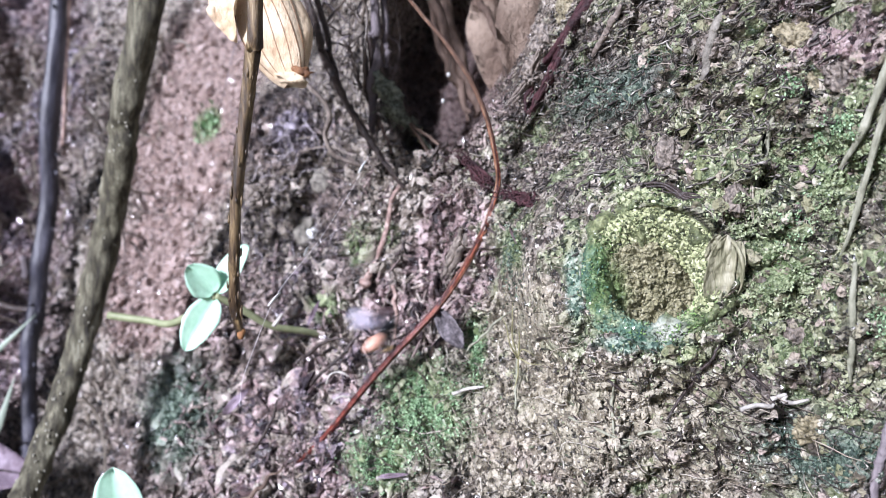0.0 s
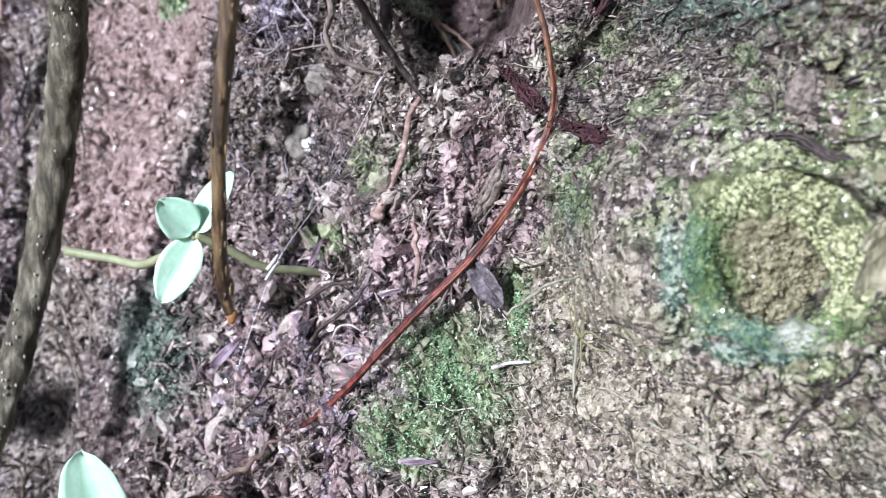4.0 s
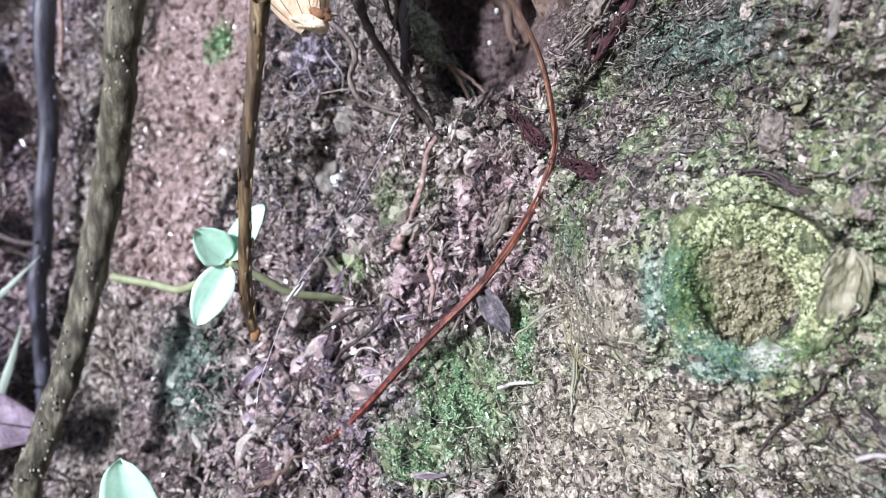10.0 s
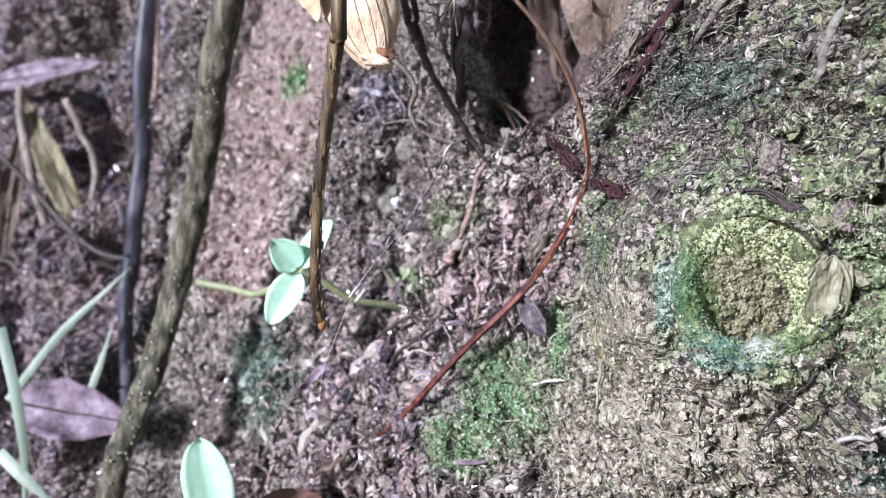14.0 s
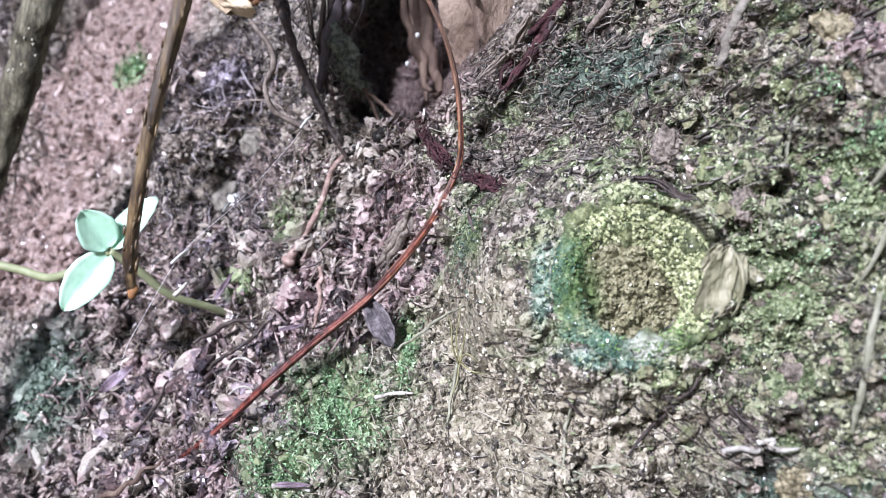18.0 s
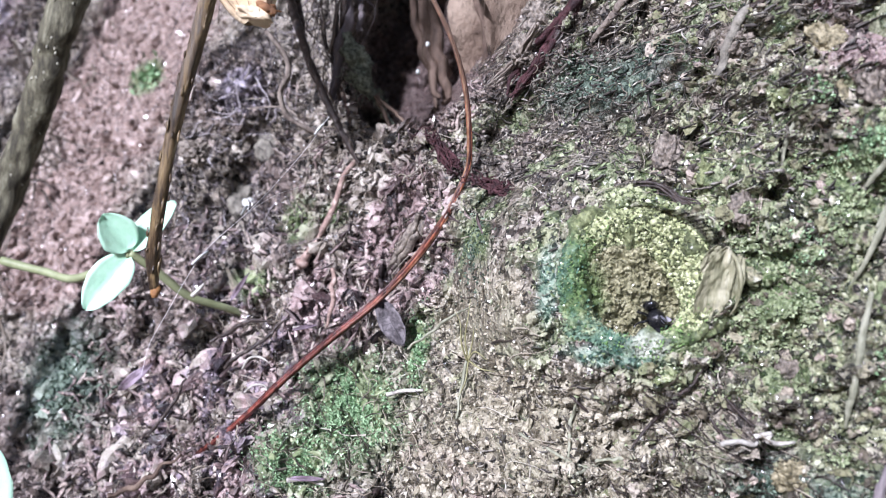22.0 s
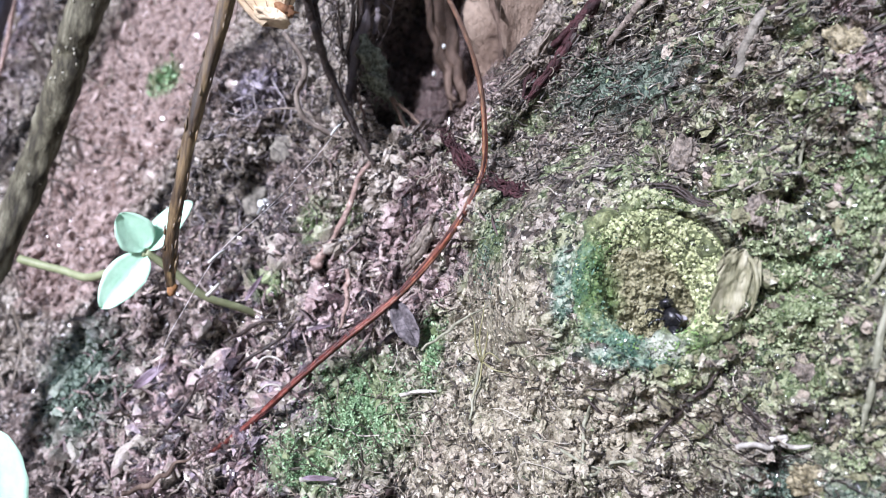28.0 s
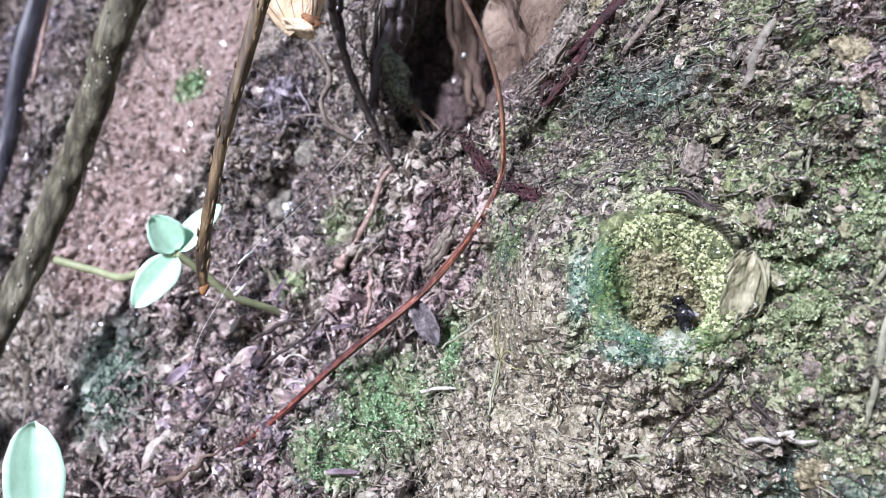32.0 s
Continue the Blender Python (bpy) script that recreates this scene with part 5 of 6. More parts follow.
for nm, lab, mt, r, pts in (
        ("lying_straw", "broad grey-green straw lying down the mossy bank", STRAW, .0008, [(.0664, .130, .3420), (.0652, .1268, .3346), (.0643, .128, .3282), (.0631, .1297, .3218), (.0619, .131, .3169), (.0607, .1319, .3135)]),
        ("lying_straw", "long pale straw lying down the mossy bank", STRAW, .0006, [(.0675, .125, .3380), (.0659, .1262, .3299), (.0646, .1281, .3232), (.0637, .1293, .3167), (.0632, .1297, .31), (.0626, .1302, .3041), (.0625, .1305, .3007)]),
        ("lying_straw", "short grey straw lying on the mossy bank", STRAW, .0005, [(.0649, .1282, .3145), (.0642, .1289, .3116), (.0635, .1295, .3087)]),
        ("lying_root", "olive root lying down the mossy bank", STRAW, .0005, [(.0617, .1311, .2999), (.0618, .1324, .2938), (.0625, .1338, .2885), (.0629, .1349, .2849), (.0634, .1355, .2817)]),
        ("lying_root", "violet-brown root running down the bank's edge", GREYROOT, .0007, [(.0677, .1329, .2782), (.0672, .1346, .2726), (.0665, .1358, .2688), (.0664, .1374, .2613)]),
        ("lying_root", "dark root running down the bank's edge", DARKTWIG, .0005, [(.0686, .132, .2792), (.0683, .134, .2719), (.0671, .136, .2661)]),
        ("lying_root", "pale broken root stub on the bank's top", STRAWROOT, .0006, [(.0350, .165, .3468), (.0338, .1659, .3442), (.0326, .1671, .3418), (.0314, .1684, .3397)]),
        ("lying_root", "curved grey root on the bank's top", STONE, .0007, [(.0496, .1454, .3406), (.0479, .1474, .3397), (.047, .1483, .3375), (.0461, .149, .3338), (.0461, .1487, .3308), (.0447, .15, .3286)])):
    c = draped(pts, r * .55)
    r *= .72 if "straw" in nm else 1.0
    stem_thing(nm, lab, "straw" if "straw" in nm else "root", c, [r * .6, r, r, r * .9, r * .4], mt, n=80, sides=9, rough=.3, ridges=3, ridge=.2, twist=1, seed=len(lab), wob=r * .3)

rag_pts = [(-0.0139, 0.206, 0.3444), (-0.0128, 0.207, 0.3412), (-0.011, 0.208, 0.3378), (-0.0085, 0.209, 0.3345), (-0.0062, 0.21, 0.3325), (-0.0027, 0.21, 0.3288), (-0.0005, 0.207, 0.3232), (0.0009, 0.203, 0.3193)]
rag = stem_thing("mossy_root_rag", "grey-green shredded mossy root hanging before the hollow", "root", rag_pts, [.0007, .0019, .0024, .0019, .0008, .0005, .0004, .0003], RAG, n=70, sides=16, rough=.7, seed=21, wob=.0008)
c = glide(np.asarray(rag_pts) - np.asarray(rag_pts[-1]), 60)
for k in range(46):
    q = c[int(4 + rng.random() * 36)] + .0012 * rng.normal(size=3)
    e = q + np.array([.0016 * rng.normal(), -.0004, -.0012 - .0022 * rng.random()])
    part("hair_root", rod("hair_root", [q, (q + e) / 2 + .0005 * rng.normal(size=3), e], [.00016, .00012, .00005], RAG, n=8, sides=5), rag)


def leaf_thing(name, label, category, b, t, w, mat, rib, fc, cup, bend, sharp, ruffle=.2, seed=1, blunt=.72):
    """A leaf of its own: the blade and the rib that runs down it."""
    ob = tagged(empty(name, b), label, category)
    b, t, fc = (np.asarray(q, float) for q in (b, t, fc))
    part("leaf_blade", blade("leaf_blade", b * 0, t - b, w, mat, fc, cup, bend, sharp, .0005, ruffle=ruffle, seed=seed, blunt=blunt), ob)
    along = t - b
    side = np.cross(along / np.linalg.norm(along), fc)
    up = np.cross(side / np.linalg.norm(side), along / np.linalg.norm(along))
    k = np.linspace(.02, .96, 9)[:, None]
    mid = k * along + (bend * np.linalg.norm(along) * k * (1 - k) + ruffle * w * (vnoise2(k * 6 + seed, k * 0 + seed, seed) - .5)) * up
    part("midrib", rod("midrib", mid, np.array([.028, .022, .008]) * w, rib, n=30, sides=7), ob)
    return ob


# a tan dead leaf and bark on the hollow's side, and the dark back of it
leaf_thing("dead_leaf", "brown streaked dead leaf hanging at the side of the hollow", "dead leaf", (.0212, .219, .3372), (.0268, .238, .3925), .027, BARK, DARKTWIG, (-.3, -1, .2), .2, .1, .8, .3, 8)

leaf_thing("dead_leaf", "tan crumpled dead leaf pressed against the hollow's side", "dead leaf", (.0205, .196, .3370), (.0345, .212, .3800), .020, BARK, TANROOT, (-.3, -1, .2), .3, .1, .8, .5, 5)

# a tuft of dry yellow-green grass beside the nest
tuft = tagged(empty("grass_tuft", (0.0179, 0.176, 0.2802)), "dry yellow-green grass tuft rooted in the soil", "grass")
o = np.asarray(tuft.location)
for pts in ([(0.0165, 0.1655, 0.2811), (0.0153, 0.164, 0.2849), (0.0152, 0.163, 0.2888), (0.0154, 0.1645, 0.2916)], [(0.0164, 0.1655, 0.2809), (0.0148, 0.164, 0.2839), (0.0141, 0.1635, 0.2872), (0.0131, 0.165, 0.2892)], [(0.0165, 0.1655, 0.2811), (0.0166, 0.164, 0.2846), (0.0165, 0.164, 0.287)],
            [(0.0165, 0.1655, 0.2811), (0.0185, 0.163, 0.2802), (0.0208, 0.1625, 0.2801)], [(0.0165, 0.1655, 0.2811), (0.0163, 0.164, 0.2779), (0.0155, 0.1645, 0.2749)], [(0.0165, 0.1655, 0.2811), (0.0171, 0.163, 0.2829), (0.0193, 0.1625, 0.2818)]):
    part("grass_blade", rod("grass_blade", np.asarray(pts) - o, [.00016, .00015, .00012, .00005], DRYGRASS, n=20, sides=5, rough=.3), tuft)
for lab, mt, rad, pts in (("thin olive root lying on the mossy bank", STRAW, .0004, [(0.054, 0.1397, 0.3227), (0.0535, 0.1395, 0.3172), (0.0524, 0.1392, 0.3121), (0.052, 0.1384, 0.3071)]),
                          ("dark curved twig lying on the bank's top", DARKTWIG, .0006, [(0.0502, 0.1452, 0.3414), (0.0481, 0.1479, 0.3397), (0.0468, 0.1492, 0.3358), (0.046, 0.1495, 0.3322), (0.0437, 0.1521, 0.3297)]),
                          ("dark stick leaning on the bank below the nest", DARKTWIG, .00028, [(.0396, .1451, .2729), (.0417, .1446, .2767), (.0436, .1439, .2804), (.0450, .1428, .2832)]),
                          ("pale straight straw below the nest", STRAWROOT, .00024, [(.0494, .1410, .2843), (.0522, .1404, .2830), (.0549, .1394, .2816)]),
                          ("dark needle below the nest", DARKTWIG, .0003, [(.0487, .1414, .2839), (.0509, .1411, .2825), (.0534, .1407, .2796)]),
                          ("dark needle below the nest", DARKTWIG, .0003, [(.0441, .1434, .2822), (.0456, .1424, .2838), (.0470, .1409, .2864)]),
                          ("dark needle below the nest", DARKTWIG, .00025, [(0.0475, 0.1425, 0.2808), (0.0496, 0.1412, 0.2788), (0.0512, 0.1405, 0.2759)]),
                          ("brown twig beside the seedling's stalk", DARKTWIG, .0004, [(0.0196, 0.162, 0.2847), (0.023, 0.159, 0.2877), (0.026, 0.1565, 0.2901)]),
                          ("pale straw below the nest", STRAW, .0003, [(0.0318, 0.154, 0.2699), (0.0316, 0.153, 0.2745), (0.0315, 0.152, 0.2791)]),
                          ("pale straw below the nest", STRAW, .0003, [(0.0358, 0.1505, 0.2701), (0.0384, 0.149, 0.2713), (0.0401, 0.1478, 0.2724)])):
    stem_thing("lying_twig", lab, "twig", seat(pts, rad), [rad * .7, rad, rad * .9, rad * .5], mt, n=30, sides=8, rough=.35, seed=int(rad * 1e5) + len(lab), wob=rad)

# white bits and grains
for lab, pts, r in (("short white curved grass bit on the bank", [(0.0284, 0.152, 0.3097), (0.0278, 0.152, 0.309), (0.0276, 0.1515, 0.3079)], .00035),
                    ("short white curved grass bit beside the nest", [(0.0279, 0.15, 0.3045), (0.0291, 0.15, 0.3044), (0.0305, 0.149, 0.3034)], .0004),
                    ("bleached forked twig below the nest", [(0.0482, 0.1338, 0.2769), (0.0496, 0.1338, 0.2774), (0.0512, 0.1338, 0.2776), (0.0529, 0.1338, 0.2774), (0.0534, 0.1338, 0.2778)], .0004),
                    ("bleached crooked twig below the nest", [(0.0533, 0.1348, 0.2784), (0.0545, 0.1348, 0.2788), (0.0556, 0.1348, 0.279), (0.0551, 0.1348, 0.2781), (0.0569, 0.1348, 0.2778), (0.0592, 0.1348, 0.2783)], .0004),
                    ("pale straw bit on the mauve soil", [(0.0041, 0.18, 0.2717), (0.0071, 0.179, 0.2729), (0.0105, 0.177, 0.2737)], .0004),
                    ("grey straw bit on the moss", [(-0.012, 0.183, 0.2533), (-0.0086, 0.182, 0.2541), (-0.0051, 0.181, 0.2541)], .0005),
                    ("pale straw bit on the gully's edge", [(-0.0161, 0.2, 0.2802), (-0.0137, 0.199, 0.2808), (-0.0113, 0.198, 0.2812)], .0004),
                    ("white rootlet bit on the gully's edge", [(-0.0385, 0.205, 0.2837), (-0.0373, 0.205, 0.2852), (-0.0363, 0.205, 0.2867)], .0005),
                    ("pale curled rootlet at the root's foot", [(-0.0258, 0.204, 0.27), (-0.0246, 0.203, 0.2725), (-0.0223, 0.203, 0.273), (-0.02, 0.202, 0.2721)], .00026),
                    ("pale curled rootlet at the root's foot", [(-0.0245, 0.203, 0.2654), (-0.0228, 0.202, 0.2672), (-0.0204, 0.202, 0.2673), (-0.0196, 0.202, 0.2652)], .00026)):
    stem_thing("pale_bit", lab, "plant bit", seat(pts, r), [r, r, r * .9, r * .5], WHITE, n=20, sides=7, rough=.25, seed=3)

for lab, mt, r, pts in (("dark stick lying in the gully", DARKTWIG, .0004, [(-0.0463, 0.212, 0.2507), (-0.0413, 0.21, 0.258), (-0.0378, 0.209, 0.266)]),
                        ("brown stick lying at the gully's foot", TANROOT, .0006, [(-0.0488, 0.201, 0.2415), (-0.0427, 0.201, 0.2448), (-0.0353, 0.201, 0.2512)]),
                        ("pale root standing in the gully", TWIG, .0006, [(-0.0098, 0.202, 0.2939), (-0.0089, 0.2, 0.2878), (-0.0094, 0.199, 0.281)]),
                        ("thin pale rootlet arching over the earth", STRAWROOT, .0002, [(-0.0341, 0.214, 0.3262), (-0.0253, 0.21, 0.327), (-0.0166, 0.208, 0.3211)]),
                        ("thin dark hair root in the gully", DARKTWIG, .0002, [(-0.0249, 0.212, 0.3122), (-0.0222, 0.21, 0.3152), (-0.0187, 0.21, 0.3173)]),
                        ("dark stick lying in the gully", DARKTWIG, .0005, [(-0.0302, 0.208, 0.2689), (-0.0237, 0.205, 0.2759), (-0.0175, 0.203, 0.2819)]),
                        ("dark root lying in the gully", DARKTWIG, .0005, [(-0.0349, 0.214, 0.2737), (-0.028, 0.21, 0.2785), (-0.0214, 0.206, 0.2812)]),
                        ("thin straw on the mauve soil", STRAW, .0003, [(0.0068, 0.184, 0.2802), (0.012, 0.18, 0.2854), (0.0163, 0.174, 0.2907)]),
                        ("thin straw on the soil", STRAW, .0003, [(0.0169, 0.17, 0.2828), (0.0166, 0.17, 0.2759), (0.0163, 0.17, 0.2699)]),
                        ("dark straw across the soil", DARKTWIG, .0003, [(0.0264, 0.16, 0.2815), (0.0309, 0.156, 0.279), (0.0351, 0.152, 0.2763)]),
                        ("pale straw across the soil", STRAW, .0003, [(0.025, 0.16, 0.2714), (0.03, 0.157, 0.27), (0.0349, 0.154, 0.2686)]),
                        ("pale straw across the soil", STRAW, .0003, [(0.033, 0.153, 0.2677), (0.0371, 0.15, 0.2696), (0.0406, 0.148, 0.271)])):
    stem_thing("lying_twig", lab, "twig", seat(pts, r), [r * .8, r, r * .9, r * .4], mt, n=34, sides=7, rough=.3, seed=int(r * 1e5) + len(lab), wob=r * 2)
for lab, mt, w, b, t in (("lavender leaf scrap in the gully", PURPLE, .0011, (-0.0309, 0.208, 0.2835), (-0.0275, 0.206, 0.2902)),
                         ("lavender leaf scrap on the soil", PURPLE, .0009, (-0.0161, 0.198, 0.28), (-0.0111, 0.197, 0.2817)),
                         ("violet leaf scrap on the moss", PURPLE, .0010, (-0.0115, 0.18, 0.2544), (-0.005, 0.178, 0.2555)),
                         ("reddish leaf scrap beside the root", REDROOT, .0010, (0.0232, 0.164, 0.3102), (0.0259, 0.163, 0.3087)),
                         ("violet leaf scrap at the gully's foot", PURPLE, .0022, (-0.0524, 0.212, 0.2611), (-0.0454, 0.21, 0.2682))):
    leaf_thing("leaf_scrap", lab, "leaf scrap", b, t, w, mt, DARKTWIG, (.1, -1, .3), .2, .1, .8, .2, len(lab))

# stones and clods
for nm, lab, q, sz, mt in (("white_stone", "small white quartz stone in the gully", (-0.0336, 0.236, 0.3055), (.0021, .0015, .0023), QUARTZ),
                           ("stone", "greenish-grey angular stone in the gully", (-0.0305, 0.2388, 0.3206), (.0040, .0024, .0040), STONE),
                           ("stone", "tan stone under the rootlets", (-0.0363, 0.2367, 0.307), (.0028, .0022, .0042), STONE),
                           ("clod", "pale pinkish clod on the mossy bank", (0.0416, 0.149, 0.3178), (.0025, .002, .0033), CLOD),
                           ("clod", "yellow-green mossy clod on the bank", (0.0463, 0.148, 0.3156), (.0026, .0022, .0026), NESTMAT),
                           ("clod", "pale yellow clod below the nest", (0.0601, 0.1385, 0.2737), (.0030, .0025, .0022), CLODY),
                           ("white_grain", "tiny white grain on the bank", (0.0246, 0.163, 0.286), (.0006, .0005, .0006), QUARTZ),
                           ("white_grain", "white pellet on the nest's rim", (0.0267, 0.15, 0.2943), (.0009, .0008, .0012), QUARTZ),
                           ("white_grain", "white pellet on the nest's rim", (0.0269, 0.15, 0.2908), (.0008, .0007, .0008), QUARTZ),
                           ("clod", "tan clod on the mossy bank", (0.048, 0.1465, 0.3355), (.003, .0022, .0026), CLOD),
                           ("clod", "yellowish clod on the mossy bank", (0.0579, 0.1353, 0.3344), (.0034, .0024, .003), CLODY),
                           ("clod", "yellowish tan clod on the mossy bank", (0.0584, 0.1347, 0.3271), (.0036, .0026, .0044), CLODY),
                           ("clod", "pale pinkish clod on the mossy bank", (0.0621, 0.1305, 0.3282), (.0026, .0022, .0034), CLOD),
                           ("clod", "small pinkish clod on the bank", (0.0449, 0.1493, 0.3262), (.0014, .0012, .0020), CLOD),
                           ("clod", "pale clod below the nest", (0.0626, 0.1355, 0.2826), (.0016, .0014, .0020), CLOD),
                           ("clod", "green mossy clod on the bank", (0.0535, 0.1399, 0.3269), (.003, .0022, .0032), NESTMAT),
                           ("clod", "pinkish clod beside the nest", (0.0489, 0.1406, 0.3095), (.0018, .0015, .0024), CLOD),
                           ("clod", "pale pink clod on the mossy bank", (0.0586, 0.1361, 0.2883), (.0022, .0016, .0034), CLOD),
                           ("clod", "tan clod below the nest", (0.0533, 0.1456, 0.2713), (.003, .002, .0024), CLOD),
                           ("clod", "tan clod on the bank", (0.0233, 0.1632, 0.3071), (.0018, .0014, .0026), CLOD),
                           ("clod", "tan clod in the gully", (-0.0369, 0.215, 0.2544), (.0044, .003, .0040), CLOD),
                           ("clod", "tan crumbly clod at the hollow's side", (.0210, .1815, .3392), (.0026, .0020, .0030), CLOD),
                           ("clod", "tan earth clod beside the maroon root", (.0235, .1790, .3452), (.0028, .0020, .0034), CLOD),
                           ("clod", "tan earth clod on the bank's top", (.0272, .1745, .3500), (.0024, .0018, .0028), CLODY),
                           ("clod", "tan clod in the gully", (-0.0466, 0.225, 0.3159), (.003, .003, .003), CLOD)):
    q = tuple(seat([q], -min(sz) * .2, .004)[0])
    if nm != "clod":
        tagged(new(nm, lump(nm, q, sz, mt, 3, .4, 1.7, len(lab))), lab, nm.split("_")[-1])
        continue
    clod = tagged(empty("clod", q), lab, "clod")
    v, f = ball(5)
    k = len(lab) + int(sz[0] * 1e5)
    h = 1 + .6 * (vnoise(v[:, 0] * 1.7 + 7, v[:, 1] * 1.7 + 7, v[:, 2] * 1.7 + k, k) - .5) + .55 * (vnoise(v[:, 0] * 5 + 7, v[:, 1] * 5 + 7, v[:, 2] * 5, k + 1) - .5) + .3 * (vnoise(v[:, 0] * 12 + 7, v[:, 1] * 12 + 7, v[:, 2] * 12, k + 2) - .5)
    part("clod_core", mesh_of("clod_core", v * h[:, None] * np.array(sz) * .95 + (0, .0009, 0), f, mt), clod)
    for k in range(14):
        a = rng.normal(size=3)
        a /= np.linalg.norm(a)
        a[1] = -abs(a[1]) * .5
        part("crumb", lump("crumb", a * np.array(sz) * .95 + (0, .0009, 0), np.array(sz) * (.07 + .12 * rng.random() ** 2), mt, 2, 1.2, 2, k), clod)

# ---- the seedling ----
seed_at = (-0.0515, 0.202, 0.2911)
seedling = empty("seedling", seed_at)
tagged(seedling, "small seedling with three pale green leaves on a trailing stalk", "seedling")
o = np.asarray(seed_at)
part("stalk", rod("stalk", np.asarray([(-0.0817, 0.215, 0.2855), (-0.0717, 0.212, 0.2845), (-0.0629, 0.208, 0.2843), (-0.0515, 0.202, 0.2909)]) - o, [.0010, .0009, .0009, .0008], STALK, n=40, sides=10, rough=.1), seedling)
part("stalk", rod("stalk", np.asarray([(-0.0515, 0.202, 0.2911), (-0.0462, 0.205, 0.2878), (-0.04, 0.209, 0.2835), (-0.0323, 0.214, 0.2816), (-0.0247, 0.219, 0.2795)]) - o, [.0008, .0009, .0009, .0008, .0007], STALK, n=40, sides=10, rough=.1), seedling)
for b, t, w, fc in (((-0.0517, 0.202, 0.2916), (-0.0572, 0.199, 0.2982), .0078, (.1, -1, .25)),
                    ((-0.0515, 0.202, 0.2904), (-0.0578, 0.199, 0.2785), .0078, (.15, -1, .3)),
                    ((-0.051, 0.202, 0.2916), (-0.0442, 0.204, 0.3029), .0066, (-.5, -1, .1))):
    part("leaf", blade("leaf", np.asarray(b) - o, np.asarray(t) - o, w, LEAFGREEN, fc, .12, .06, .80, .00035, fold=.08, blunt=.55), seedling)

low = empty("broad_leaf", (-0.0675, 0.183, 0.244))
tagged(low, "single rounded pale green leaf at the foot of the bank", "leaf")
o = np.asarray(low.location)
part("leaf_blade", blade("leaf_blade", np.asarray((-0.0652, 0.186, 0.235)) - o, np.asarray((-0.0682, 0.183, 0.2555)) - o, .0113, LEAFGREEN, (.1, -1, .3), .12, .05, 1.0, .0004, fold=.08, blunt=.46), low)
part("leaf_stalk", rod("leaf_stalk", np.asarray([(-0.0652, 0.186, 0.2353), (-0.0661, 0.192, 0.2251), (-0.071, 0.205, 0.2096)]) - o, [.0007, .0008, .0008], STALK, n=20, sides=8), low)

# ---- the papery husk above ----
husk = empty("seed_husk", (-0.0308, 0.176, 0.346))
tagged(husk, "dry papery golden-brown seed husk hanging above the gully", "seed husk")
o = np.asarray(husk.location)
axis = np.asarray((-0.0281, 0.174, 0.3352)) - np.asarray((-0.0382, 0.178, 0.3617))
n_r, n_s = 30, 26
L = np.linalg.norm(axis)
axd = axis / L
uu = np.cross(axd, (0, 1, 0))
uu /= np.linalg.norm(uu)
vv = np.cross(axd, uu)
S, A = np.meshgrid(np.linspace(0, 1, n_r), np.linspace(0, 2 * np.pi, n_s, endpoint=False), indexing="ij")
R = 0.0073 * (np.sin(np.pi * np.clip(S * .86 + .10, 0, 1)) ** .6) * (1 + .07 * np.cos(5 * A + 2 * S) + .3 * (vnoise(np.cos(A) * 1.5 + 3, np.sin(A) * 1.5 + 3, S * 3, 5) - .5))
V = (np.asarray((-0.0382, 0.178, 0.3617)) - o) + S[..., None] * axis + R[..., None] * (np.cos(A)[..., None] * uu + .6 * np.sin(A)[..., None] * vv)
part("shell", mesh_of("shell", V, grid_faces(n_r, n_s, True), HUSK), husk)
part("husk_tip", lump("husk_tip", np.asarray((-.0285, .1735, .3362)) - o, (.0032, .0026, .0013), HUSK, 4, .35, 1.6, 6, (0, 15, 0)), husk)
part("torn_edge", lump("torn_edge", np.asarray((-.0262, .1722, .3372)) - o, (.0018, .0012, .0012), HUSKDARK, 3, .6, 2.2, 8), husk, "brown torn tip")
part("flap", blade("flap", np.asarray((-0.0416, 0.173, 0.3555)) - o, np.asarray((-0.0396, 0.172, 0.3433)) - o, .007, HUSK, (-.4, -1, 0), .3, .15, .7, .0004, ruffle=.2, seed=4), husk)
for k in range(6):
    a0 = .5 + .4 * k
    ss = np.linspace(.12, .97, 16)
    aa = a0 + .35 * np.sin(ss * 2.5 + k) * (1 - ss)
    rr = 1.012 * 0.0073 * (np.sin(np.pi * np.clip(ss * .86 + .10, 0, 1)) ** .6) * (1 + .07 * np.cos(5 * aa + 2 * ss) + .3 * (vnoise(np.cos(aa) * 1.5 + 3, np.sin(aa) * 1.5 + 3, ss * 3, 5) - .5))
    line = (np.asarray((-0.0382, 0.178, 0.3617)) - o) + ss[:, None] * axis + rr[:, None] * (np.cos(aa)[:, None] * uu + .6 * np.sin(aa)[:, None] * vv)
    part("vein", rod("vein", line, [.00005, .00008, .00005], HUSKDARK, n=40, sides=6), husk)

